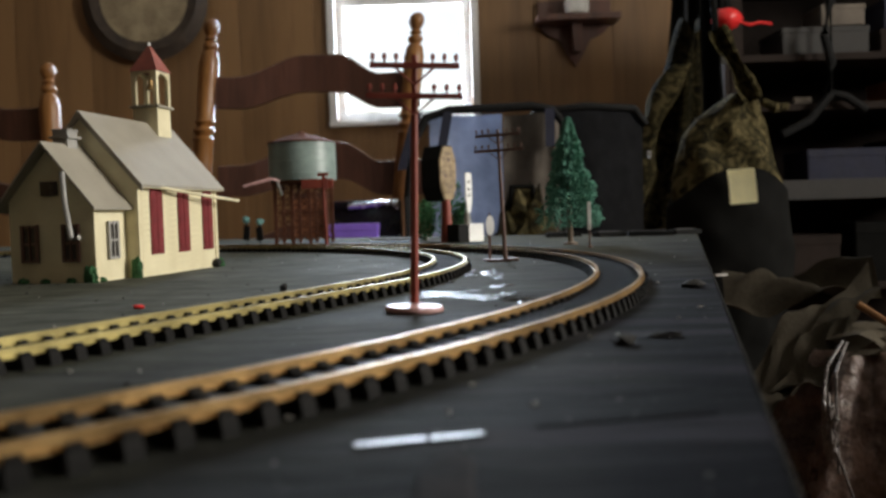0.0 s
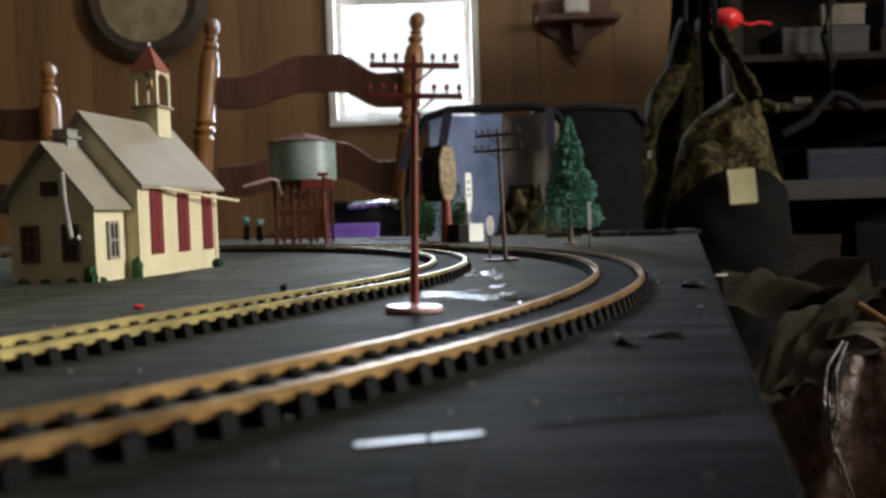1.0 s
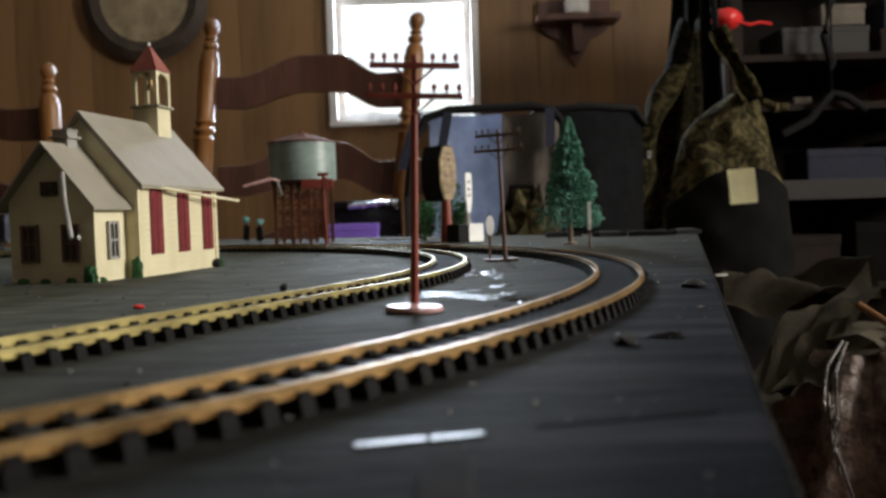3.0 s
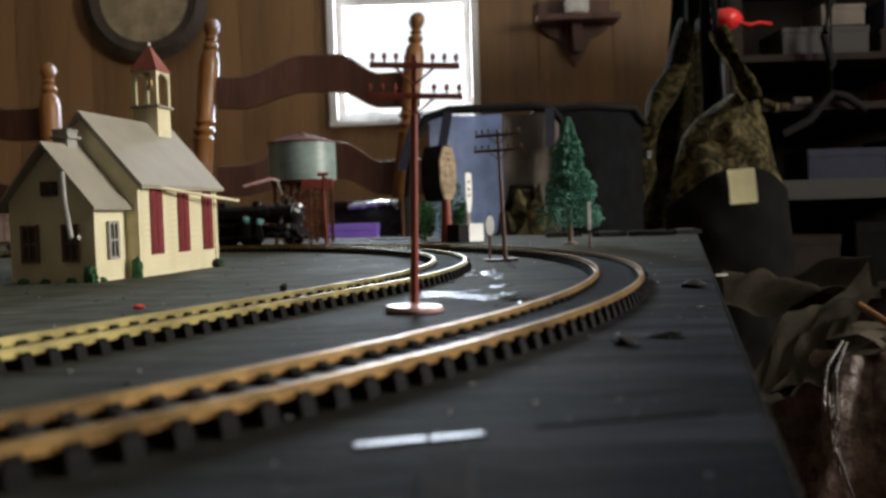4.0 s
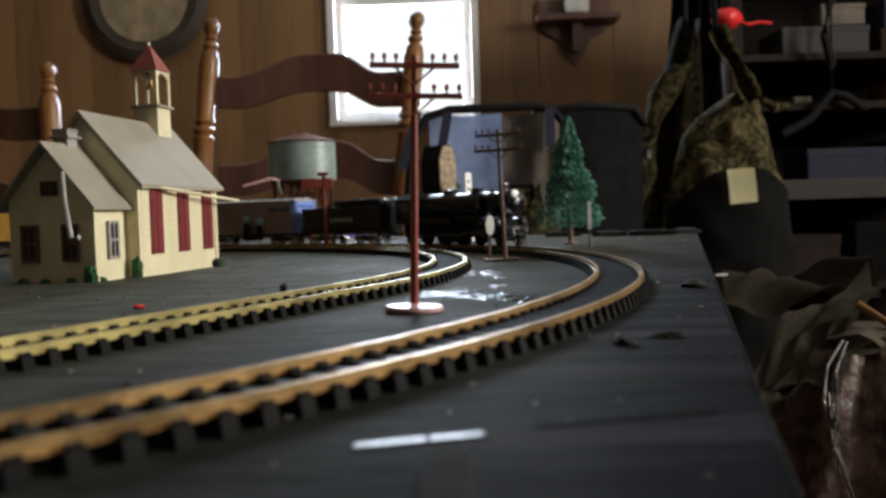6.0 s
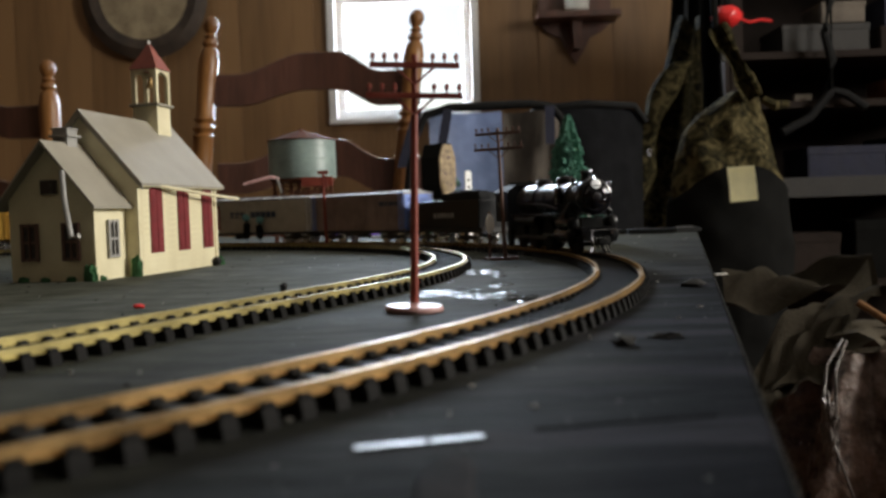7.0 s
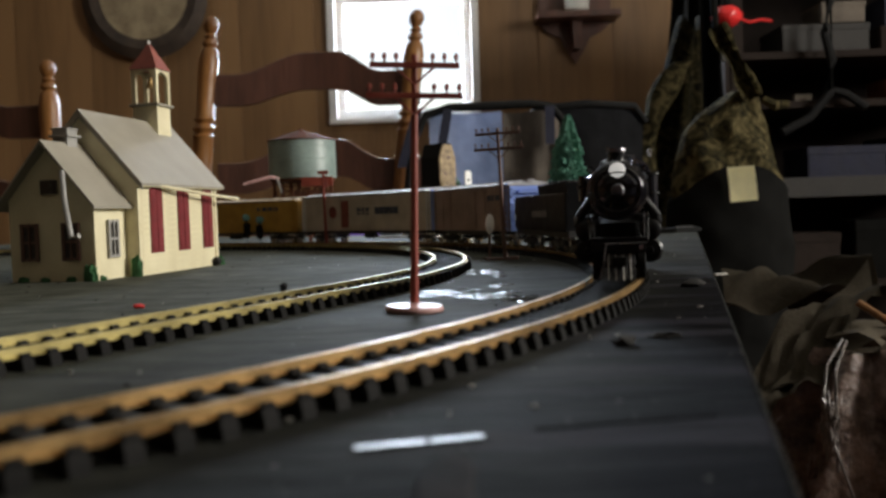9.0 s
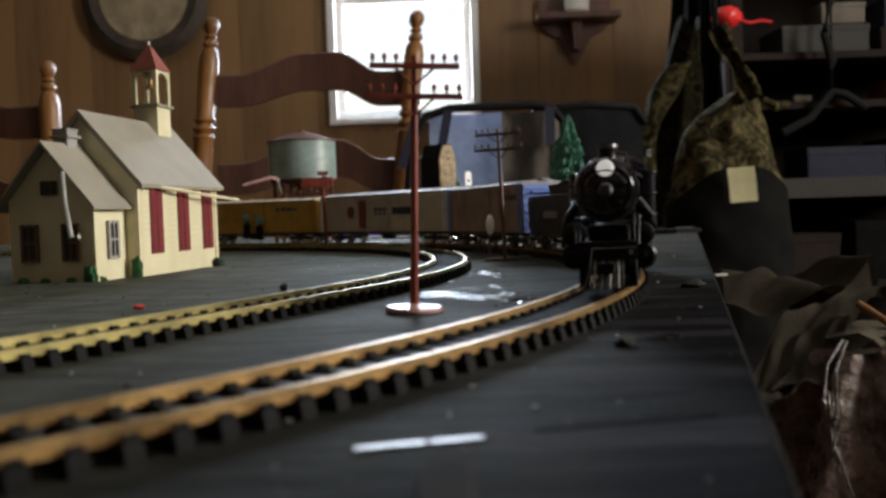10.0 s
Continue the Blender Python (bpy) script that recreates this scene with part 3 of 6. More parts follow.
    part("bell_floor", box(B(), bx - hw + 0.002, bx + hw - 0.002, by - hw + 0.002, by + hw - 0.002, 0.0983, 0.0990), M["roof"], bel)
    bm = B()
    r = (hw + 0.0012) * math.sqrt(2)
    bmesh.ops.create_cone(bm, cap_ends=True, segments=4, radius1=r, radius2=0.0003, depth=0.0166, matrix=pose(bx, by, 0.1187 + 0.0083, 0, 0, 45))
    part("spire", bm, M["belfry_roof"], bel, "faded red pyramid roof")
    part("spire_tip", lathe(B(), [(0.0007, 0.1345), (0.0009, 0.1357), (0.0003, 0.1370)], 10), M["white"], bel).location = (bx, by, 0)
    # moss at the wall's foot
    for k, (x, y, r) in enumerate(((AX1 - 0.002, -AL - 0.001, 0.0042), (AX1 + 0.0005, -AL + 0.004, 0.003), (-0.0005, -0.0015, 0.0015), (-0.001, -0.001, 0.0035), (0.0005, LN + 0.002, 0.0035), (am + 0.01, -AL - 0.001, 0.003), (am - 0.004, -AL - 0.001, 0.0028), (am - 0.016, -AL - 0.001, 0.0032))):
        rz = r * (1.2 if k == 0 else 2.0 if k == 3 else 1.0 if k == 4 else 0.5)
        bm = blob(B(), (0, 0, rz * 0.55), (r * 0.9, r * 0.45, rz), k, 0.45, 3.0)
        o = part("moss_tuft", bm, M["moss"], ch)
        o.location = (x, y, 0)


church()


# ---- poles, signs, tree ----
def telegraph_pole(name, x, y, lean_x, lean_y, turn, mp, mb, label, height=0.0735, base=True):
    po = thing(name, pose(x, y, 0, lean_x, lean_y, turn), label, "utility pole", "model utility poles")
    part("pole", cyl(B(), 0.00125, 0.0009, (0, 0, 0.001), (0, 0, height), 14), mp, po, smooth=True)
    if base:
        bm = lathe(B(), [(0.0082, 0.0), (0.0085, 0.0008), (0.0080, 0.0017), (0.0030, 0.0019), (0.0015, 0.0026)], 28)
        part("base", bm, mb, po, "round moulded base", True)
    else:
        part("base", box(B(), -0.0105, 0.0075, -0.0035, 0.0035, 0, 0.0016, 0.0004), mp, po)
    for z in (height - 0.0032, height - 0.0118):
        L = 0.0128 if z > height - 0.006 else 0.0138
        arm = part("crossarm", box(B(), -L, L, -0.0018, -0.0008, z - 0.0008, z + 0.0008, 0.0002), mp, po)
        ins = None
        for k in (-0.0128, -0.0092, -0.0056, 0.0056, 0.0092, 0.0128):
            q = k * L / 0.0138
            if ins is None:
                ins = part("insulator", lathe(B(), [(0.0003, 0), (0.0003, 0.0009), (0.00065, 0.0010), (0.00065, 0.0022), (0.0003, 0.0027)], 8), mp, arm)
                ins.location = (q, -0.0013, z + 0.0008)
            else:
                again("insulator", ins, arm, pose(q, -0.0013, z + 0.0008))
        for s in (-1, 1):
            part("brace", tube(B(), [(s * 0.0055, -0.0012, z - 0.0006), (0, -0.0011, z - 0.0055)], 0.00035, 6), mp, arm)
    return po


telegraph_pole("telegraph_pole", -0.0088, 0.2515, 0, 1.85, 4, M["redpole"], M["pinkbase"], "red-brown plastic telegraph pole on a round pink base")
telegraph_pole("telegraph_pole", 0.0352, 0.494, 0, -1.9, -8, M["darkpole"], M["darkpole"], "dark brown plastic telegraph pole on a flat foot", 0.0745, False)


def fir():
    t = thing("fir_tree", pose(0.1034, 0.707, 0), "green flocked model fir tree on a bare trunk", "model tree")
    part("trunk", cyl(B(), 0.0022, 0.0012, (0, 0, 0), (0, 0, 0.085), 10), M["trunk"], t)
    part("foot", lathe(B(), [(0.006, 0), (0.006, 0.001), (0.0022, 0.003)], 12), M["trunk"], t)
    rnd = random.Random(4)
    verts, faces = [], []
    for k in range(7500):
        f = rnd.random() ** 0.75
        z = 0.0135 + f * 0.088
        rmax = 0.0285 * (1 - f) ** 0.85 + 0.0012
        rmax *= 0.90 + 0.20 * noise.noise(Vector((z * 170, 3.1, 0))) + 0.03 * math.sin(z * 700)
        a = rnd.random() * 2 * math.pi
        rmax *= 1 + 0.25 * noise.noise(Vector((math.cos(a) * 1.6, math.sin(a) * 1.6, z * 90)))
        r = rmax * (rnd.random() ** 0.4)
        p = Vector((r * math.cos(a), r * math.sin(a), z + rnd.uniform(-0.001, 0.001)))
        d = Vector((math.cos(a), math.sin(a), rnd.uniform(-0.5, 0.5))).normalized()
        s = rnd.uniform(0.0006, 0.0015)
        u = d.cross(Vector((rnd.uniform(-1, 1), rnd.uniform(-1, 1), 1))).normalized() * s
        w = d.cross(u).normalized() * s
        q = len(verts)
        verts += [tuple(p + u), tuple(p - u * 0.6 + w), tuple(p - u * 0.6 - w), tuple(p + d * s * 1.4)]
        faces += [(q, q + 1, q + 2), (q, q + 1, q + 3), (q + 1, q + 2, q + 3), (q + 2, q, q + 3)]
    me = bpy.data.meshes.new("crown")
    me.from_pydata(verts, [], faces)
    me.materials.append(M["needle"])
    o = new("crown", me)
    o.parent = t


fir()


def oval_sign():
    s = thing("track_sign", pose(0.0268, 0.503, 0, 0, 0.8, 18), "small white oval model trackside sign on a dark post", "model sign")
    part("post", box(B(), -0.0006, 0.0006, -0.0006, 0.0006, 0, 0.0275), M["darkpole"], s)
    outl = [(0.0026 * math.cos(a), 0.0205 + 0.0058 * math.sin(a)) for a in np.linspace(0, 2 * math.pi, 20)[:-1]]
    part("plate", prism(B(), outl, 0.0006, Matrix.Translation((0, -0.0013, 0))), M["white"], s)
    part("foot", box(B(), -0.003, 0.003, -0.003, 0.003, 0, 0.0012, 0.0003), M["darkpole"], s)


def white_marker():
    s = thing("mile_post", pose(0.1085, 0.645, 0), "slim white model marker post on a dark stem", "model sign")
    part("stem", cyl(B(), 0.0006, 0.0006, (0, 0, 0), (0, 0, 0.016), 8), M["darkpole"], s)
    part("blade", box(B(), -0.0013, 0.0013, -0.0005, 0.0005, 0.013, 0.0335, 0.0003), M["white"], s)
    part("foot", lathe(B(), [(0.0022, 0), (0.0022, 0.0008), (0.0006, 0.0014)], 10), M["darkpole"], s)


oval_sign()
white_marker()


def dotted_sign():
    s = thing("signal_sign", pose(0.0250, 0.86, 0, 0, 0, 45), "white signal blade with three dark dots on a grey post", "model sign")
    part("post", cyl(B(), 0.0035, 0.0026, (0, 0, 0.016), (0, 0, 0.030), 12), M["greyplastic"], s)
    outl = [(-0.0022, 0.0), (0.0022, 0.0), (0.0045, 0.014), (0.0045, 0.036), (0.0036, 0.039), (-0.0036, 0.039), (-0.0045, 0.036), (-0.0045, 0.014)]
    bl = part("blade", prism(B(), outl, 0.0012, Matrix.Translation((0, -0.003, 0.0285))), M["white"], s)
    for z in (0.0425, 0.0485, 0.0555):
        part("dot", cyl(B(), 0.0014, 0.0014, (0, -0.0034, z + 0.003), (0, -0.0029, z + 0.003), 12), M["blackmatt"], bl)
    part("plinth", box(B(), -0.0045, 0.0165, -0.006, 0.008, 0, 0.0175, 0.0004), M["white"], s)
    part("dark_plinth", box(B(), -0.020, -0.005, -0.007, 0.009, 0, 0.0175, 0.0004), M["blackmatt"], s)


def drum_sign():
    s = thing("crossing_signal", pose(0.0045, 0.875, 0, 0, 0, 42), "old toy signal with octagonal tan face on a red post", "toy signal")
    part("post", cyl(B(), 0.0060, 0.0042, (0, 0, 0), (0, 0, 0.048), 14), M["redpole"], s, smooth=True)
    r, rz = 0.0105, 0.0262
    outl = [(-r, -rz * .5), (-r * .55, -rz), (r * .55, -rz), (r, -rz * .5), (r, rz * .5), (r * .55, rz), (-r * .55, rz), (-r, rz * .5)]
    hd = part("housing", prism(B(), [(x * 1.1, z * 1.05) for x, z in outl], 0.026, Matrix.Translation((0, -0.003, 0.0685))), M["blackmatt"], s)
    part("face", prism(B(), outl, 0.0015, Matrix.Translation((0, -0.0046, 0.0685))), M["tan"], hd, "tan octagonal face with worn markings")
    for x, z, q in ((0.001, 0.0815, 0.0020), (-0.004, 0.0655, 0.0017), (0.0035, 0.0545, 0.0012)):
        part("marking", cyl(B(), q, q, (x, -0.0050, z), (x, -0.0045, z), 10), M["darkpole"], hd)


dotted_sign()
drum_sign()


def shrub(x, y, s, seed):
    t = thing("model_bush", pose(x, y, 0), "dark green foliage clump behind the signal", "model bush", "green clumps")
    rnd = random.Random(seed)
    verts, faces = [], []
    for k in range(900):
        p = Vector((rnd.gauss(0, 1), rnd.gauss(0, 1), rnd.gauss(0, 1))).normalized() * rnd.random() ** 0.35
        p = Vector((p.x * s * 0.75, p.y * s * 0.6, s * 1.5 + p.z * s * 1.5))
        e = rnd.uniform(0.001, 0.0024)
        u = Vector((rnd.uniform(-1, 1), rnd.uniform(-1, 1), rnd.uniform(-1, 1))) * e
        w = Vector((rnd.uniform(-1, 1), rnd.uniform(-1, 1), rnd.uniform(-1, 1))) * e
        q = len(verts)
        verts += [tuple(p + u), tuple(p + w), tuple(p - u), tuple(p - w * 0.8)]
        faces.append((q, q + 1, q + 2, q + 3))
    me = bpy.data.meshes.new("leaves")
    me.from_pydata(verts, [], faces)
    me.materials.append(M["moss"])
    o = new("leaves", me)
    o.parent = t
    part("stem", cyl(B(), 0.002, 0.001, (0, 0, 0), (0, 0, s * 1.6), 8), M["trunk"], t)


shrub(-0.018, 0.93, 0.015, 1)
shrub(0.020, 0.925, 0.014, 2)
shrub(0.002, 0.985, 0.030, 5)


# ---- water tower ----
def water_tower():
    X, Y = -0.1545, 0.985
    w = thing("water_tower", pose(X, Y, 0), "model water tower, teal-grey tank on rust-brown lattice legs", "model building")
    r = 0.0372
    tank = part("tank", lathe(B(), [(r * 0.98, 0.0700), (r, 0.0707), (r, 0.1115), (r * 0.99, 0.1123)], 40), M["teal"], w, smooth=True)
    part("roof", lathe(B(), [(r * 1.04, 0.1120), (r * 1.04, 0.1128), (r * 0.5, 0.1195), (0.004, 0.1235), (0.0028, 0.1255), (0.0005, 0.1260)], 32), M["rust"], w, "dusty red-brown conical roof", True)
    for z in (0.078, 0.091, 0.1045):
        part("hoop", lathe(B(), [(r, z - 0.0003), (r * 1.008, z), (r, z + 0.0003)], 40), M["teal"], tank)
    part("platform", lathe(B(), [(r * 0.96, 0.0668), (r * 0.96, 0.0699)], 24), M["rust"], w)
    legs = []
    for x in (-0.028, -0.0095, 0.0095, 0.028):
        for y in (-0.024, 0.024):
            p = part("leg", box(B(), x - 0.0017, x + 0.0017, y - 0.0017, y + 0.0017, 0, 0.0668), M["rust"], w)
    for y in (-0.024, 0.024):
        for x0, x1 in ((-0.028, -0.0095), (-0.0095, 0.0095), (0.0095, 0.028)):
            for k in range(5):
                z0, z1 = 0.003 + k * 0.0126, 0.003 + (k + 1) * 0.0126
                b = part("brace", tube(B(), [(x0, y - 0.0012, z0), (x1, y - 0.0012, z1)], 0.0008, 5), M["rust"], w)
                part("brace", tube(B(), [(x1, y + 0.0012, z0), (x0, y + 0.0012, z1)], 0.0008, 5), M["rust"], w)
            part("rung", box(B(), x0, x1, y - 0.0008, y + 0.0008, 0.034, 0.036), M["rust"], w)
    part("spout", tube(B(), [(-0.020, -0.038, 0.0690), (-0.027, -0.046, 0.0715), (-0.055, -0.056, 0.0640)], [0.0016, 0.0019, 0.0014]), M["pinkbase"], w, "red-brown filling spout", True)
    part("spout_stay", tube(B(), [(-0.022, -0.042, 0.0705), (-0.018, -0.036, 0.054)], 0.0012), M["greyplastic"], w)
    part("valve_box", box(B(), 0.004, 0.038, -0.042, -0.036, 0.0600, 0.0700, 0.0006), M["redpole"], w)


water_tower()


def red_post():
    p, n = on_track(-0.052, -0.0215)
    t = thing("red_post", pose(p.x, p.y, 0, 0, -1.0, 0), "thin red-brown model post with a small crosspiece", "model post")
    part("shaft", cyl(B(), 0.0016, 0.0010, (0, 0, 0), (0, 0, 0.0665), 10), M["redpole"], t)
    part("crosspiece", box(B(), -0.0045, 0.0045, -0.0008, 0.0008, 0.0635, 0.0665, 0.0003), M["redpole"], t)
    part("bracket", box(B(), 0.0005, 0.0035, -0.0008, 0.0008, 0.052, 0.0625, 0.0003), M["redpole"], t)


red_post()


def small_lamp(px_s, h, seed):
    p, n = on_track(px_s, -0.0215)
    t = thing("signal_lamp", pose(p.x, p.y, 0, 0, 4 * seed, 0), "tiny dark model signal with a teal top on a white foot", "model signal", "tiny signals")
    part("stem", tube(B(), [(0, 0, 0.001), (0.0008 * seed, 0, h * 0.5), (-0.0012 * seed, 0, h)], 0.0009, 8), M["blackmatt"], t)
    part("head", blob(B(), (-0.0012 * seed, 0, h), (0.0030, 0.0020, 0.0030), seed, 0.9, 3, 3), M["tealpaint"], t)
    part("body", box(B(), -0.0032, 0.0026, -0.0018, 0.0018, h * 0.35, h * 0.82, 0.0008), M["blackmatt"], t)
    part("foot", lathe(B(), [(0.0030, 0), (0.0032, 0.0016), (0.0012, 0.0026)], 10), M["white"], t)


small_lamp(-0.155, 0.0285, 1)
small_lamp(-0.136, 0.0262, -1)


# ---- behind the table: chairs, boxes, wall things ----
def turned(bm, x, y, z0, z1, r=0.021, m=None):
    """A turned chair post with rings and a finial."""
    h = z1 - z0
    prof = [(r * 0.8, 0), (r, 0.05), (r, h - 0.30), (r * 0.95, h - 0.248), (r * 1.08, h - 0.243), (r * 0.72, h - 0.236), (r * 1.10, h - 0.226), (r * 0.70, h - 0.216), (r * 1.02, h - 0.208), (r * 0.82, h - 0.200), (r * 0.95, h - 0.13), (r * 0.98, h - 0.090), (r * 0.80, h - 0.070), (r * 0.50, h - 0.062), (r * 0.74, h - 0.056), (r * 0.70, h - 0.050), (r * 0.42, h - 0.045), (r * 0.62, h - 0.040), (r * 0.40, h - 0.034), (r * 0.60, h - 0.028), (r * 0.76, h - 0.018), (r * 0.66, h - 0.008), (r * 0.35, h - 0.001), (0.001, h)]
    return lathe(bm, prof, 20, (m or Matrix()) @ Matrix.Translation((x, y, z0)))


def ladder_chair(x0, x1, y, lean, ztop, label, slats, left_lean=0.0, zshift=0.0):
    ch = thing("ladder_back_chair", pose((x0 + x1) / 2, y, FLOOR), label, "chair", "ladder-back chairs")
    hw = (x1 - x0) / 2
    H = ztop - FLOOR
    for s, zz in ((-1, 0.0), (1, zshift)):
        bm = turned(B(), 0, 0, 0, H + zz)
        # posts lean a little outward along their height
        for v in bm.verts:
            v.co.x += s * hw + (v.co.z - H) * left_lean
        part("post", bm, M["post"], ch, "amber turned post with a finial", True)
    for zc, amp, th in slats:
        n = 28
        bm = B()
        top, bot = [], []
        for k in range(n + 1):
            u = k / n
            x = -hw + 2 * hw * u
            # a hump left and right of the middle that falls steeply to flat shoulders
            rise = min(1.0, max(0.0, (u - 0.10) / 0.34)) if u < 0.60 else min(1.0, max(0.0, (0.80 - u) / 0.20))
            wav = amp * (2 * rise * rise * (3 - 2 * rise) - 1)
            top.append((x, zc - FLOOR + wav + th / 2))
            bot.append((x, zc - FLOOR + wav * 0.8 - th / 2 - 0.008 * u))
        for a in range(n):
            vs = []
            for yy in (-0.008, 0.008):
                bow = 0.02 * math.sin(math.pi * a / n), 0.02 * math.sin(math.pi * (a + 1) / n)
                vs.append([bm.verts.new((top[a][0], yy + bow[0], top[a][1])), bm.verts.new((top[a + 1][0], yy + bow[1], top[a + 1][1])), bm.verts.new((bot[a + 1][0], yy + bow[1], bot[a + 1][1])), bm.verts.new((bot[a][0], yy + bow[0], bot[a][1]))])
            p, q = vs
            bm.faces.new(p)
            bm.faces.new(q[::-1])
            for i in range(4):
                bm.faces.new((p[i], q[i], q[(i + 1) % 4], p[(i + 1) % 4]))
        bmesh.ops.remove_doubles(bm, verts=bm.verts, dist=0.0002)
        sl = part("slat", bm, M["darkwood"], ch, "dark wavy back slat")
        part("edge_bead", tube(B(), [(x, -0.004 + 0.02 * math.sin(math.pi * k / n), z - 0.001) for k, (x, z) in enumerate(top)], 0.0035, 8), M["bead"], sl, "polished rounded upper edge", True)
    sh = 0.44
    part("seat", box(B(), -hw + 0.01, hw - 0.01, -0.01, 0.40, sh - 0.03, sh, 0.01), M["darkwood"], ch)
    for s in (-1, 1):
        part("leg", cyl(B(), 0.016, 0.02, (s * (hw - 0.02), 0.38, 0), (s * (hw - 0.02), 0.38, sh - 0.02), 14), M["post"], ch, smooth=True)
        part("stretcher", cyl(B(), 0.01, 0.01, (s * (hw - 0.01), 0, 0.2), (s * (hw - 0.02), 0.38, 0.2), 10), M["post"], ch)
    return ch


ladder_chair(-0.455, -0.0365, 1.80, 0, 0.440, "amber ladder-back chair with dark wavy slats behind the table", ((0.308, 0.0215, 0.066), (0.128, 0.0215, 0.066), (-0.03, 0.02, 0.07)), 0.115)
ladder_chair(-1.23, -0.795, 1.80, 0, 0.363, "amber ladder-back chair turned towards the panelled wall", ((0.255, 0.015, 0.06), (0.10, 0.015, 0.06)), 0.0)


def wall_hoop():
    t = thing("wall_drum", pose(-1.035, YN - 0.045, 0.830, 0, -8, 0), "round dark-rimmed hoop with tan skin hung on the wall", "wall decoration")
    bm = lathe(B(), [(0.150, -0.014), (0.190, -0.024), (0.226, 0), (0.190, 0.024), (0.150, 0.014)], 44, pose(0, 0, 0, 90))
    part("rim", bm, M["rim"], t, smooth=True)
    part("skin", lathe(B(), [(0.001, 0.017), (0.160, 0.0155), (0.160, 0.012), (0.001, 0.012)], 40, pose(0, 0, 0, 90)), M["skin"], t, "tan mottled skin", True)
    part("strap", tube(B(), [(-0.10, 0, 0.16), (0, 0.03, 0.30), (0.10, 0, 0.16)], 0.008), M["darkwood"], t)


wall_hoop()


def wall_shelf():
    t = thing("wall_bracket_shelf", pose(0.50, YN - 0.008, 0.69), "dark carved bracket shelf on the panelled wall", "wall shelf")
    part("board", box(B(), -0.145, 0.145, -0.13, 0, 0.0, 0.022, 0.004), M["darkwood"], t)
    part("back", prism(B(), [(-0.13, 0), (-0.10, -0.03), (-0.055, -0.05), (-0.03, -0.10), (0, -0.145), (0.03, -0.10), (0.055, -0.05), (0.10, -0.03), (0.13, 0), (0.13, 0.09), (-0.13, 0.09)], 0.016, Matrix.Translation((0, -0.018, 0))), M["darkwood"], t)
    part("bracket", prism(B(), [(-0.018, 0), (0.018, 0), (0.012, -0.10), (-0.012, -0.10)], 0.05, Matrix.Translation((0, -0.07, 0))), M["darkwood"], t)
    j = thing("jar", pose(0.50, YN - 0.075, 0.712), "pale round jar standing on the bracket shelf", "jar")
    part("body", lathe(B(), [(0.03, 0), (0.042, 0.012), (0.045, 0.05), (0.028, 0.075), (0.028, 0.085)], 20), M["paleflake"], j, smooth=True)


wall_shelf()


def back_things():
    # a side table behind the train table carries the boxes
    st = thing("side_table", pose(-0.13, 1.62, FLOOR), "dark wooden side table behind the train table", "table")
    part("tabletop", box(B(), -0.35, 0.060, -0.16, 0.10, 0.70, 0.722, 0.003), M["shelf"], st)
    for x in (-0.32, 0.035):
        for y in (-0.13, 0.07):
            part("leg", box(B(), x - 0.018, x + 0.018, y - 0.018, y + 0.018, 0, 0.70), M["shelf"], st)
    top = FLOOR + 0.722
    p = thing("purple_box", pose(-0.150, 1.50, top), "bright purple flat cardboard box", "box")
    part("carton", box(B(), -0.042, 0.040, -0.03, 0.03, 0, 0.030, 0.001), M["purple"], p)
    part("lid", box(B(), -0.043, 0.041, -0.031, 0.031, 0.023, 0.0345, 0.001), M["purple"], p)
    d = thing("glossy_black_case", pose(-0.134, 1.585, top), "glossy black plastic case catching the window's light", "case")
    bm = box(B(), -0.060, 0.062, -0.035, 0.035, 0, 0.075, 0.006)
    part("shell", bm, M["gloss_black"], d, smooth=True)
    # steel bar added where the case has its blue-white highlight
    part("handle", tube(B(), [(-0.03, -0.037, 0.062), (-0.028, -0.046, 0.064), (0.045, -0.046, 0.069), (0.047, -0.037, 0.069)], 0.0055), M["steel"], d, "bright curved bar standing for the case's highlight", True)
    part("clasp", box(B(), 0.050, 0.060, -0.041, -0.035, 0.058, 0.076, 0.002), M["steel"], d)
    r = thing("rust_box", pose(-0.240, 1.60, top), "rust-red wooden box with a lid", "box")
    part("carton", box(B(), -0.03, 0.03, -0.03, 0.03, 0, 0.085, 0.002), M["orangecloth"], r)
    part("lid", box(B(), -0.032, 0.032, -0.032, 0.032, 0.082, 0.092, 0.002), M["darkwood"], r)


back_things()


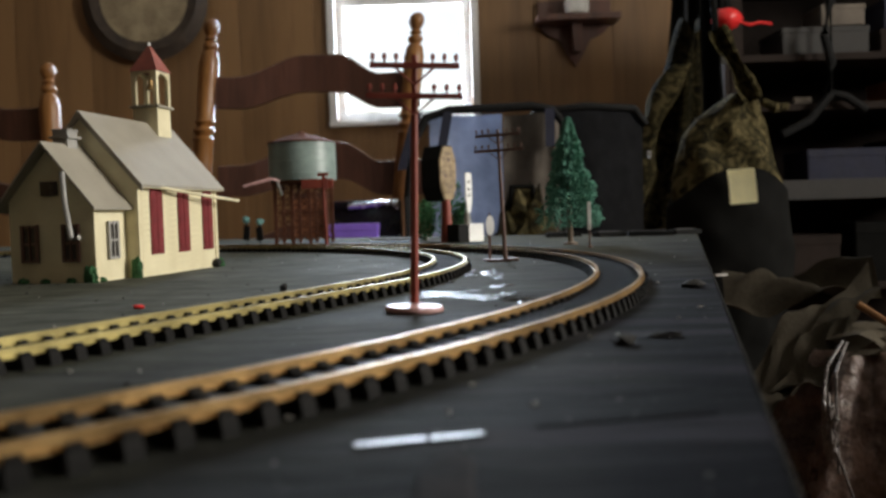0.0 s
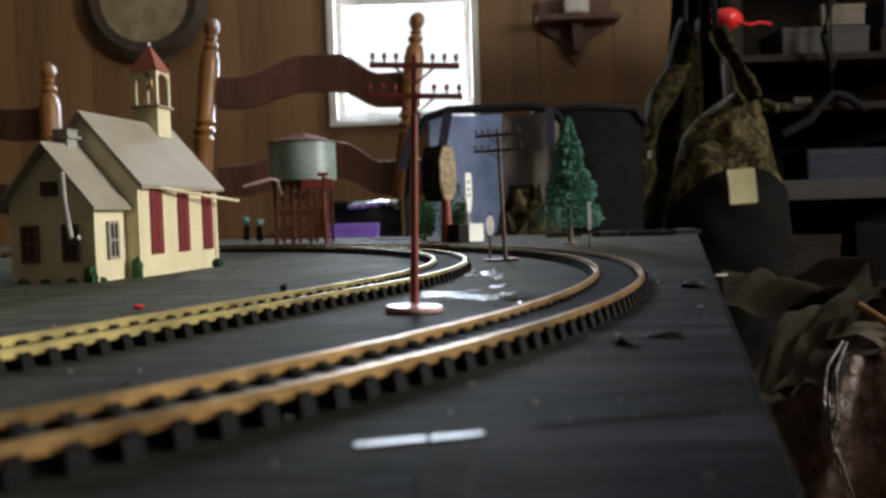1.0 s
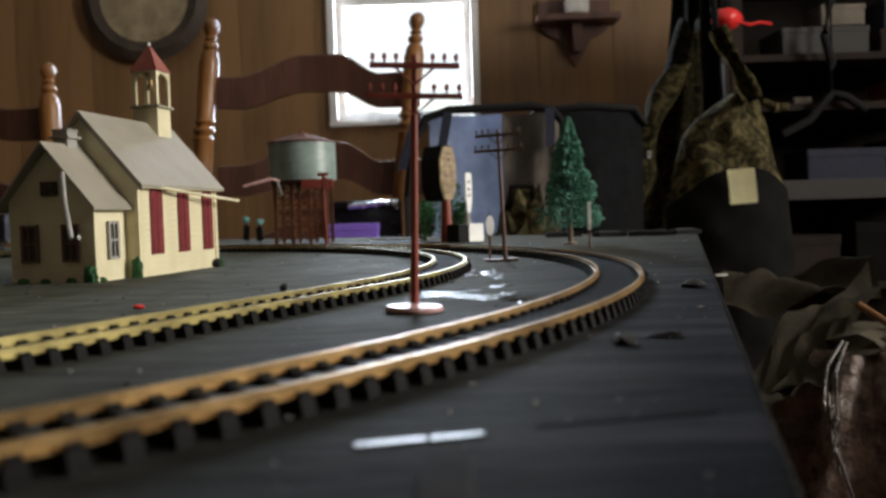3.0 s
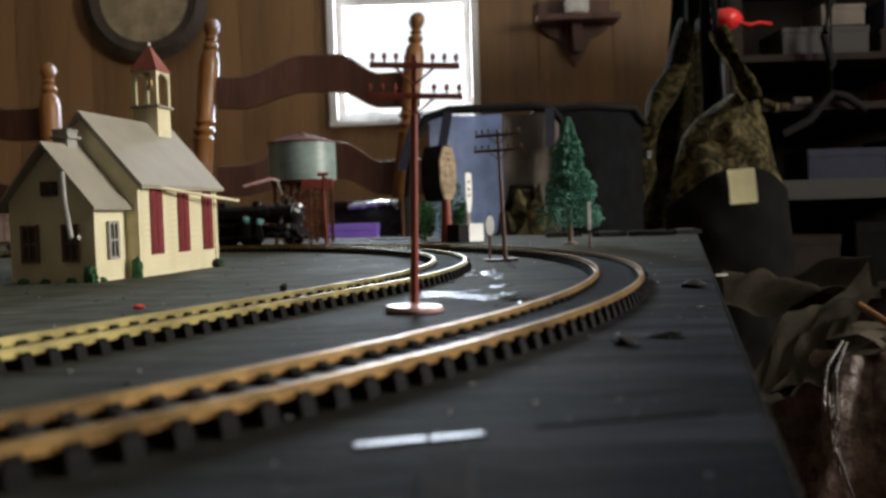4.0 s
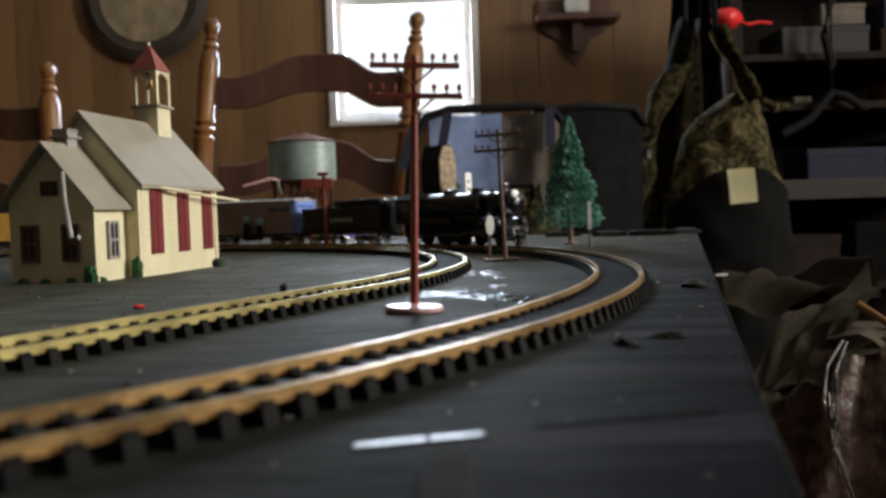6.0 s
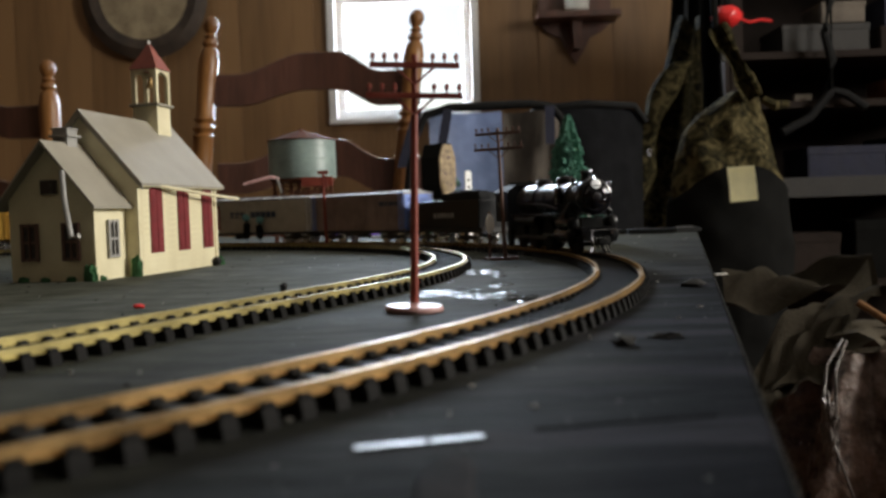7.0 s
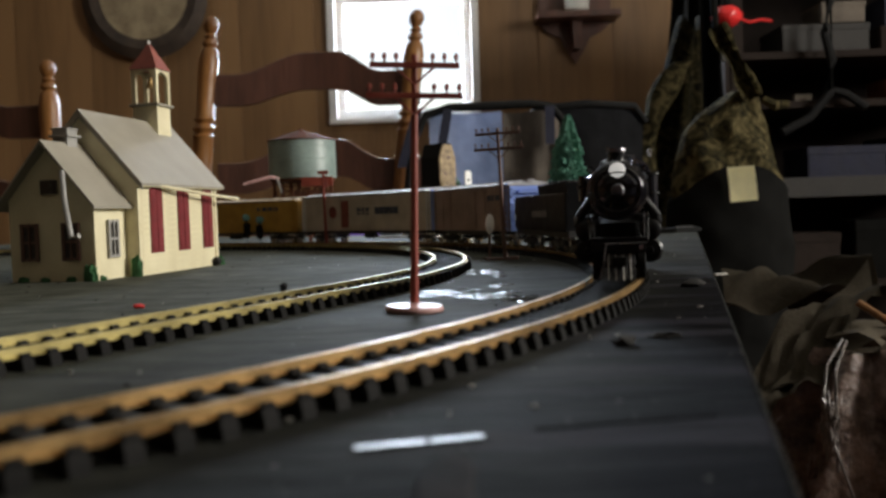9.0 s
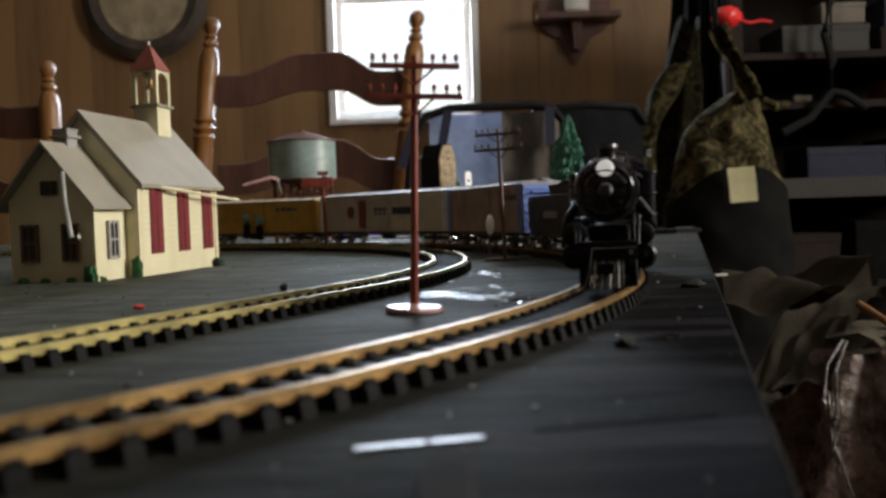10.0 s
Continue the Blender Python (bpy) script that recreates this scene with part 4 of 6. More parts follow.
def camp_chair():
    t = thing("sling_chair", pose(0.068, 1.50, FLOOR), "dark-framed sling chair with blue-grey mesh back", "chair")
    Z = -FLOOR
    top = Z + 0.205
    part("frame", tube(B(), [(-0.125, 0, 0), (-0.125, 0, Z + 0.06), (-0.115, 0, top - 0.06), (-0.09, 0, top - 0.012), (-0.05, 0, top), (0.09, 0, top + 0.002), (0.125, 0, top - 0.004), (0.145, 0, top - 0.03), (0.145, 0, 0)], 0.0075, 10), M["blackmatt"], t, smooth=True)
    n = 16
    bm = B()
    grid = [[bm.verts.new((-0.085 + 0.125 * i / n, 0.008 + 0.02 * math.sin(math.pi * i / n) + 0.004 * noise.noise(Vector((i * .5, j * .5, 0))), top - 0.008 - 0.62 * j / n)) for j in range(n + 1)] for i in range(n + 1)]
    for i in range(n):
        for j in range(n):
            bm.faces.new((grid[i][j], grid[i + 1][j], grid[i + 1][j + 1], grid[i][j + 1]))
    bmesh.ops.solidify(bm, geom=bm.faces[:], thickness=0.002)
    part("mesh_back", bm, M["bluegrey"], t, "blue-grey mesh fabric", True)

    def drab(u, v):
        return Vector((0.042 + 0.098 * u, 0.010 + 0.012 * math.sin(u * 7 + v * 4) + 0.006 * noise.noise(Vector((u * 4, v * 6, 2))), top - 0.010 - 0.60 * v))

    part("drab_back", cloth_sheet(drab, 18, 24, 0.002), M["tancloth"], t, "drab olive-brown cloth panel", True)
    for x, z1, tilt in ((-0.112, 0.1, -0.03), (-0.060, 0.065, -0.012), (0.112, 0.068, 0.0)):
        part("strap", prism(B(), [(x, top - 0.004), (x + 0.016, top - 0.004), (x + 0.016 + tilt, top - z1), (x + tilt, top - z1)], 0.003, Matrix.Translation((0, -0.012, 0))), M["bluecloth"], t)
    part("seat", box(B(), -0.11, 0.14, -0.42, 0.0, 0.40, 0.42, 0.004), M["black_cloth"], t)
    for x in (-0.115, 0.145):
        part("leg", tube(B(), [(x, -0.42, 0), (x, -0.42, 0.42), (x, 0, 0.42)], 0.0075, 8), M["blackmatt"], t)


camp_chair()


def padded_chair():
    """A low dark upholstered chair between the sling chair and the hung clothes."""
    t = thing("upholstered_chair", pose(0.300, 1.78, FLOOR), "dark blue-black upholstered chair pushed behind the train table", "chair")
    Z = -FLOOR

    def back(u, v):
        q = 2 * u - 1
        return Vector((0.120 * q, 0.03 * q * q - 0.014 * math.cos(q * 3.1) * math.sin(math.pi * v) + 0.006 * noise.noise(Vector((u * 4, v * 6, 7))), Z + 0.230 - 0.020 * abs(q) ** 5 - 0.62 * v))

    part("backrest", cloth_sheet(back, 26, 26, 0.03), M["upholstery"], t, smooth=True)
    part("top_rail", tube(B(), [(-0.125, 0.03, Z + 0.200), (-0.10, 0.015, Z + 0.231), (0.0, 0.0, Z + 0.237), (0.10, 0.015, Z + 0.231), (0.125, 0.03, Z + 0.200)], 0.008, 10), M["blackmatt"], t, smooth=True)
    part("seat", box(B(), -0.13, 0.13, 0.0, 0.34, 0.36, 0.44, 0.02), M["upholstery"], t, smooth=True)
    for x in (-0.11, 0.11):
        for y in (0.03, 0.31):
            part("leg", cyl(B(), 0.012, 0.016, (x, y, 0), (x, y, 0.37), 10), M["darkwood"], t)


padded_chair()


def camo_bag():
    # dark lump added to fill the spot of a dim brown plant
    t = thing("camouflage_bag", pose(0.120, 1.30, FLOOR + 0.42), "dim camouflage-patterned lump added in place of a brown plant", "bag")
    part("body", blob(B(), (0, 0, 0.185), (0.058, 0.05, 0.19), 12, 0.28, 2.0, 4), M["camo"], t, smooth=True)
    part("handle", tube(B(), [(-0.02, 0, 0.35), (-0.015, 0, 0.385), (0.015, 0, 0.385), (0.02, 0, 0.35)], 0.005, 8), M["black_cloth"], t, smooth=True)


camo_bag()


# ---- the dark corner: hung clothes, shelving, bags ----

def loft_bag(levels, depth, seed, rough, top=None):
    """A soft bag from (height, left, right) levels, highest first; the front bulges to -y."""
    n, rows = 56, 40
    zs, ls, rs = zip(*levels)
    bm = B()
    rings = []
    for j in range(rows + 1):
        z = zs[0] + (zs[-1] - zs[0]) * j / rows
        lo, hi = np.interp(-z, [-q for q in zs], ls), np.interp(-z, [-q for q in zs], rs)
        ring = []
        for i in range(n):
            a = 2 * math.pi * i / n
            ca, sa = math.cos(a), math.sin(a)
            d = depth * min(1.0, 0.35 + 2.2 * (hi - lo))
            crease = rough * (noise.fractal(Vector((ca * 2.2, sa * 2.2, z * 13 + seed)), 1.0, 2.0, 4) + 0.5 * math.sin(5 * a + z * 60))
            x = (lo + hi) / 2 + ca * (hi - lo) / 2 * (1 + 0.35 * crease)
            zz = z if top is None else min(z, top(x))
            ring.append(bm.verts.new((x, sa * d * (1 + crease), zz)))
        rings.append(ring)
    for p, q in zip(rings, rings[1:]):
        for i in range(n):
            bm.faces.new((p[i], p[(i + 1) % n], q[(i + 1) % n], q[i]))
    bm.faces.new(rings[0][::-1])
    bm.faces.new(rings[-1])
    return bm


def hung_bag():
    X, Y = 0.505, 1.55
    t = thing("camouflage_backpack", pose(X, Y, 0), "camouflage and black backpack hanging with a pale yellow tag", "backpack")

    def seam(x):
        """The black pouch's upper hem, highest in the middle."""
        return 0.088 - 2.4 * max(0.0, abs(x - 0.008) - 0.028) ** 1.5

    camo = [(0.222, 0.008, 0.048), (0.206, -0.014, 0.060), (0.180, -0.050, 0.066), (0.150, -0.078, 0.072), (0.110, -0.090, 0.083), (0.075, -0.095, 0.092), (0.045, -0.096, 0.098), (0.020, -0.096, 0.098)]
    part("camouflage_top", loft_bag(camo, 0.070, 2.0, 0.16), M["camo"], t, "crumpled camouflage cloth", True)
    pouch = [(0.092, -0.104, 0.103), (0.03, -0.106, 0.106), (-0.05, -0.106, 0.116), (-0.12, -0.096, 0.114), (-0.20, -0.080, 0.090), (-0.27, -0.045, 0.052)]
    part("black_pouch", loft_bag(pouch, 0.082, 7.0, 0.05, seam), M["black_cloth"], t, "black nylon pouch", True)
    tag_pose = pose(-0.006, -0.095, 0.058, -4, -3, 4)
    # the paper curls a little
    tag = cloth_sheet(lambda u, v: tag_pose @ Vector((0.047 * (u - 0.5) + 0.002 * math.sin(v * 3), -0.012 * (v - 0.5) ** 2 - 0.004 * (u - 0.5) ** 2, 0.029 - 0.058 * v)), 8, 10, 0.0006)
    part("tag", tag, M["yellowtag"], t, "pale yellow paper tag", True)

    def strap(u, v):
        w = 0.017 * (1 + 0.25 * math.sin(v * 9))
        return Vector((0.036 - 0.062 * v + w * (2 * u - 1), -0.045 - 0.01 * math.cos(u * 9) + 0.008 * noise.noise(Vector((u * 3, v * 9, 1))), 0.205 + 0.125 * v + 0.008 * (2 * u - 1)))

    part("shoulder_strap", cloth_sheet(strap, 8, 22, 0.006), M["camo"], t, "camouflage shoulder strap", True)
    part("side_strap", tube(B(), [(0.060, -0.02, 0.205), (0.078, -0.03, 0.192), (0.100, -0.03, 0.196)], [0.007, 0.009, 0.006]), M["camo"], t, smooth=True)
    part("hang_loop", tube(B(), [(-0.026, -0.04, 0.325), (-0.03, -0.02, 0.50), (-0.03, 0.06, CEIL)], 0.006), M["black_cloth"], t)


def hung_coat():
    """A dark coat behind the backpack, in front of the shelving's side."""
    t = thing("dark_coat", pose(0.612, 2.10, 0), "dark blue-black coat hanging in folds behind the backpack", "coat")

    def body(u, v):
        w = 0.050 + 0.050 * v
        fold = 0.016 * math.sin(u * 17 + 2 * v) + 0.012 * noise.noise(Vector((u * 5, v * 4, 9)))
        return Vector((w * (2 * u - 1) + 0.012 * noise.noise(Vector((u * 2, v * 5, 3))), fold, 0.62 - 1.10 * v))

    part("body", cloth_sheet(body, 44, 40), M["black_cloth"], t, smooth=True)
    part("hanger_hook", tube(B(), [(0, 0, 0.60), (0, 0, 0.72), (0, 0.02, CEIL)], 0.0025), M["blackmatt"], t)


hung_coat()


hung_bag()


def hung_jacket():
    t = thing("hanging_jacket", pose(0.555, 1.95, 0), "camouflage jacket, its body coloured darker for shade than the sleeve", "jacket")

    def body(u, v):
        a = math.pi * (u - 0.5) * 1.2
        w = 0.022 + 0.115 * v ** 0.85
        fold = 0.020 * math.sin(u * 22 + 3 * v) * v + 0.020 * noise.noise(Vector((u * 6, v * 5, 1)))
        return Vector((math.sin(a) * w - 0.085 * v ** 0.8 + 0.02 * noise.noise(Vector((u * 3, v * 7, 5))) * v, -math.cos(a) * 0.06 + fold, 0.42 - 0.95 * v + 0.02 * math.sin(u * 9)))

    # body wears the shaded copy, the sleeve the plain cloth that reads as lit
    part("body", cloth_sheet(body, 50, 44), M["shadecamo"], t, smooth=True)

    def sleeve(u, v):
        a = 2 * math.pi * u
        r = 0.018 + 0.030 * v + 0.008 * math.sin(v * 13) + 0.012 * noise.noise(Vector((u * 5, v * 8, 4)))
        return Vector((-0.035 - 0.155 * v ** 0.75 + r * math.cos(a), -0.07 + r * math.sin(a), 0.33 - 0.40 * v))

    part("sleeve", cloth_sheet(sleeve, 20, 34, 0.002), M["camo"], t, smooth=True)
    part("buckle", box(B(), -0.125, -0.117, -0.135, -0.128, 0.128, 0.145, 0.001), M["steel"], t)
    part("hanger_hook", tube(B(), [(0, 0, 0.38), (0, 0, 0.70), (0, 0.05, CEIL)], 0.0025), M["blackmatt"], t)


hung_jacket()


def shelving():
    t = thing("shelving_unit", pose(1.04, 2.45, FLOOR), "dark open shelving unit crowded with things", "shelving")
    W, D = 0.42, 0.22
    lv = (0.10, 0.56, 0.80, 1.02, 1.145, 1.40)
    WL = 0.285
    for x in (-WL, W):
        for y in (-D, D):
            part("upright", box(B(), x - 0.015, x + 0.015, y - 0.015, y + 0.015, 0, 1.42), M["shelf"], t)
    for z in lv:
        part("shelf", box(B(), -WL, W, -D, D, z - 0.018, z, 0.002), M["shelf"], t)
    # dark side and back sheets, added to block window light and darken the bays
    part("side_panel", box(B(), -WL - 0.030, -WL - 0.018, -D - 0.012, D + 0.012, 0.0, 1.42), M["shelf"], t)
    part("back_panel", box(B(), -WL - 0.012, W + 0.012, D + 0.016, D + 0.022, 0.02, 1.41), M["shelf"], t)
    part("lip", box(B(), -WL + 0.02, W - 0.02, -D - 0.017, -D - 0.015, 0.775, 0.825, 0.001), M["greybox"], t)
    base = FLOOR

    def item(name, x0, x1, z, h, m, label, cat, depth=0.16, y=0.0):
        o = thing(name, pose(1.04 + (x0 + x1) / 2, 2.45 - D + 0.01 + depth / 2 + y, base + z), label, cat)
        w = (x1 - x0) / 2
        part("body", box(B(), -w, w, -depth / 2, depth / 2, 0, h, 0.004), m, o)
        part("lid", box(B(), -w - 0.002, w + 0.002, -depth / 2 - 0.002, depth / 2 + 0.002, h * 0.82, h + 0.003, 0.003), m, o)

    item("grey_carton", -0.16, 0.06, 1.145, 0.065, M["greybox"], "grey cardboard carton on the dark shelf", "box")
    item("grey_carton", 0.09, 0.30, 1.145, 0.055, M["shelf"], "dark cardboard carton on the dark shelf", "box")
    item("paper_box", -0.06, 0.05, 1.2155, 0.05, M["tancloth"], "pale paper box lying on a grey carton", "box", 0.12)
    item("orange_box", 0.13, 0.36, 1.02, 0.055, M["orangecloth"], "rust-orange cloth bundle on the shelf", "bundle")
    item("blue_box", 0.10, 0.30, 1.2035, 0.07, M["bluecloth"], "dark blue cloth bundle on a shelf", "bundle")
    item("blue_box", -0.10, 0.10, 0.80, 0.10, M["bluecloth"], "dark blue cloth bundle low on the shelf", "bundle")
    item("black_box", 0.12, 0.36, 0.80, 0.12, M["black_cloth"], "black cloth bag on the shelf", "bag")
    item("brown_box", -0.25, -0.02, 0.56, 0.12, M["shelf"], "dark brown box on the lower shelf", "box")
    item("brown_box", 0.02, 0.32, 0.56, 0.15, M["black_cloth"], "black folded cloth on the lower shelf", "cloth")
    c = thing("white_clip", pose(1.04 - 0.105, 2.45 - D + 0.03, base + 1.02), "small pale clip lying on the shelf", "clip")
    part("body", box(B(), -0.022, 0.022, -0.008, 0.008, 0, 0.018, 0.003), M["tancloth"], c)


shelving()


def red_cap():
    t = thing("red_ball", pose(0.665, 2.02, 0), "bright red rounded toy ball hanging by the shelf", "ball")
    part("shell", blob(B(), (0, 0, 0.452), (0.034, 0.034, 0.026), 2, 0.10, 2, 3), M["redplastic"], t, smooth=True)
    part("strap", tube(B(), [(0.025, -0.01, 0.445), (0.05, -0.01, 0.436), (0.075, -0.012, 0.441), (0.10, -0.01, 0.437)], 0.0035, 8), M["redplastic"], t, smooth=True)
    part("cord", tube(B(), [(0, 0, 0.47), (0, 0.01, 0.8), (0, 0.02, CEIL)], 0.003), M["black_cloth"], t)
    j = thing("strap_bundle", pose(0.675, 2.06, 0), "dark strap with a grey buckle hanging from the ceiling", "strap")
    part("webbing", box(B(), -0.012, 0.012, -0.004, 0.004, 0.36, CEIL, 0.001), M["black_cloth"], j)
    part("buckle", box(B(), -0.014, 0.016, -0.012, -0.004, 0.355, 0.405, 0.004), M["greybox"], j)


red_cap()


def sacks():
    """Leather and canvas heaped on a stool beside the table."""
    st = thing("stool", pose(0.50, 0.80, FLOOR), "dark stool under a heap of cloth beside the table", "stool")
    part("seat", box(B(), -0.20, 0.19, -0.30, 0.20, 0.36, 0.39, 0.006), M["shelf"], st)
    for x in (-0.17, 0.16):
        for y in (-0.27, 0.17):
            part("leg", box(B(), x - 0.016, x + 0.016, y - 0.016, y + 0.016, 0, 0.36), M["shelf"], st)
    z0 = FLOOR + 0.39

    lt = thing("leather_bag", pose(0.354, 0.69, z0), "crumpled shiny brown leather bag on a stool", "bag")

    def leather(u, v):
        a = 2 * math.pi * u
        r = 0.125 * (1 - 0.62 * v ** 2.0)
        f = 0.30 * math.sin(a * 11 + 2.5 * math.sin(v * 3)) * (0.15 + v) + 0.35 * noise.fractal(Vector((math.cos(a) * 2, math.sin(a) * 2, v * 3.0)), 1, 2, 4)
        r *= 1 + 0.5 * f + 0.035 * noise.fractal(Vector((math.cos(a) * 16, math.sin(a) * 16, v * 22)), 0.8, 2.0, 3)
        return Vector((r * math.cos(a) * 0.95 - 0.02 * v, r * math.sin(a) * 0.8, 0.002 + 0.262 * v))

    part("body", cloth_sheet(leather, 240, 110, 0.003), M["leather"], lt, smooth=True)
    part("neck", blob(B(), (-0.02, 0, 0.262), (0.045, 0.04, 0.016), 5, 0.5, 3, 3), M["drabcanvas"], lt, smooth=True)
    part("cord", tube(B(), [(-0.062, -0.050, 0.275), (-0.088, -0.082, 0.262), (-0.094, -0.090, 0.240), (-0.092, -0.096, 0.215), (-0.086, -0.101, 0.195), (-0.078, -0.100, 0.172), (-0.072, -0.096, 0.158)], [0.0010, 0.0010, 0.0012, 0.0011, 0.0010, 0.0009, 0.0008]), M["crinkle"], lt, "shiny drawcord", True)
    part("cord", tube(B(), [(-0.060, -0.052, 0.274), (-0.082, -0.082, 0.258), (-0.085, -0.090, 0.225), (-0.086, -0.094, 0.190)], 0.0011), M["crinkle"], lt, "shiny drawcord", True)
    # a crinkled plastic end wound round the cord
    part("cord_wrap", blob(B(), (-0.0925, -0.096, 0.222), (0.0046, 0.004, 0.019), 4, 0.8, 4.5, 3), M["crinkle"], lt, "crinkled shiny plastic wrap", True)

    cl = thing("canvas_sheet", pose(0, 0, 0), "drab olive canvas sheet draped over the leather bag", "cloth")

    def fold(p0, p1, p2, width, seed, thick):
        p0, p1, p2 = Vector(p0), Vector(p1), Vector(p2)

        def f(u, v):
            q = p0 * (1 - u) ** 2 + p1 * 2 * u * (1 - u) + p2 * u ** 2
            w = width * (0.35 + 0.65 * math.sin(math.pi * (0.15 + 0.7 * u)))
            return q + Vector((0.012 * v, 0.05 * v, w * (v - 0.5) + 0.010 * math.sin(u * 7 + seed + v * 5) + 0.008 * noise.noise(Vector((u * 5, v * 4, seed)))))

        return cloth_sheet(f, 50, 14, thick)

    part("drape", fold((0.224, 0.62, -0.112), (0.282, 0.67, -0.078), (0.362, 0.72, -0.042), 0.034, 1, 0.003), M["drabcanvas"], cl, smooth=True)
    part("drape", fold((0.222, 0.61, -0.125), (0.262, 0.64, -0.098), (0.318, 0.68, -0.070), 0.020, 6, 0.003), M["drabcanvas"], cl, smooth=True)
    part("flap", fold((0.262, 0.81, -0.056), (0.340, 0.84, -0.054), (0.394, 0.78, -0.044), 0.030, 3, 0.003), M["drabcanvas"], cl, smooth=True)
    sk = thing("wooden_stick", pose(0.362, 0.69, -0.072), "short pale wooden stick poking out of the canvas", "stick")
    part("rod", tube(B(), [(-0.035, 0.0, 0.018), (0.02, -0.03, -0.025)], 0.003), M["post"], sk)


sacks()


# ---- small litter on the table ----
def litter():
    rnd = random.Random(9)

    def bit(name, x, y, sx, sy, sz, m, label, cat, seed):
        o = part(name, blob(B(), (0, 0, sz * 0.75), (sx, sy, sz), seed, 0.6, 2.5, 2), m)
        o.location = (x, y, 0)
        tagged(o, label, cat)

    def flake(name, x, y, w, d, rz, m, label, cat):
        o = part(name, box(B(), -w, w, -d, d, 0.0, 0.0008, 0.0002), m)
        o.matrix_world = pose(x, y, 0, 0, 0, rz)
        tagged(o, label, cat)

    bit("crumb", -0.0616, 0.335, 0.0016, 0.0016, 0.0018, M["chip"], "dark lump of debris on the table", "debris", 1)
    bit("red_crumb", -0.1005, 0.286, 0.0017, 0.0010, 0.0008, M["redplastic"], "red scrap of plastic on the table", "debris", 2)
    bit("crumb", -0.139, 0.535, 0.0030, 0.0022, 0.0030, M["chip"], "dark lump of debris by the church", "debris", 3)
    bit("dark_chip", 0.086, 0.300, 0.0045, 0.0030, 0.0014, M["chip"], "flat dark chip near the table edge", "debris", 4)
    bit("dark_chip", 0.0365, 0.178, 0.0022, 0.0020, 0.0012, M["chip"], "dark chip beside the track", "debris", 5)
    bit("dark_chip", 0.047, 0.187, 0.004, 0.0016, 0.0006, M["chip"], "dark sliver beside the track", "debris", 6)
    flake("pale_flake", 0.109, 0.343, 0.0028, 0.0006, 20, M["paleflake"], "pale splinter on the table edge", "debris")
    for k in range(130):
        y = 0.12 + 0.75 * rnd.random() ** 1.4
        x = rnd.uniform(-0.45 * y - 0.03, 0.0105 + 0.27 * y - 0.004)
        bit("grit", x, y, rnd.uniform(0.0002, 0.0006), rnd.uniform(0.0002, 0.0005), 0.0003, M["greyplastic"] if k % 2 else M["chip"], "tiny pale grit on the black table" if k % 2 else "tiny dark grit on the black table", "grit", k + 10)

    # dried glue smear, glossy
    def smear(x, y, sx, sy, seed, name="glue_smear", m=M["puddle"], label="shiny dried glue smear on the black table", cat="glue smear"):
        bm = B()
        ring = []
        for k in range(26):
            a = 2 * math.pi * k / 26
            r = 1 + 0.5 * noise.noise(Vector((math.cos(a) * 1.7, math.sin(a) * 1.7, seed)))
            ring.append((x + sx * r * math.cos(a), y + sy * r * math.sin(a)))
        b = [bm.verts.new((p[0], p[1], 0.0001)) for p in ring]
        c = [bm.verts.new((x + (p[0] - x) * 0.8, y + (p[1] - y) * 0.8, 0.0003)) for p in ring]
        for k in range(26):
            bm.faces.new((b[k], b[(k + 1) % 26], c[(k + 1) % 26], c[k]))
        bm.faces.new(c)
        tagged(part(name, bm, m), label, cat)

    for k in range(30):
        u = rnd.random()
        smear(-0.006 + 0.034 * u + rnd.uniform(-0.005, 0.005), 0.276 + 0.028 * (1 - u) + rnd.uniform(-0.010, 0.014), rnd.uniform(0.003, 0.0085), rnd.uniform(0.0006, 0.0022), k * 1.7)
    for k in range(14):
        smear(rnd.uniform(0.002, 0.026), rnd.uniform(0.31, 0.42), rnd.uniform(0.002, 0.006), rnd.uniform(0.001, 0.005), 60 + k)
    # a worn patch of bare grey in front of the tape
    smear(-0.0006, 0.0880, 0.0032, 0.0130, 91, "worn_patch", M["scuff"], "grey worn patch in the black table paint", "worn patch")
    # a long dark score across the paint
    o = part("score_line", box(B(), -0.0125, 0.0125, -0.00025, 0.00025, 0.0001, 0.0002), M["scoredark"])
    o.matrix_world = pose(0.0235, 0.1135, 0, 0, 0, 10)
    tagged(o, "thin dark score across the black table paint", "scratch")
    # strip of clear tape near the camera, the window's reflection put in as pale colour
    for x0, x1 in ((-0.0085, 0.0002), (0.0010, 0.0078)):
        o = part("clear_tape", box(B(), x0, x1, -0.00045, 0.00045, 0.0002, 0.0004), M["tape"])
        o.matrix_world = pose(-0.0032, 0.1065, 0, 0, 0, 13)
        tagged(o, "short strip of clear tape, coloured pale for the window's reflection", "tape")


litter()


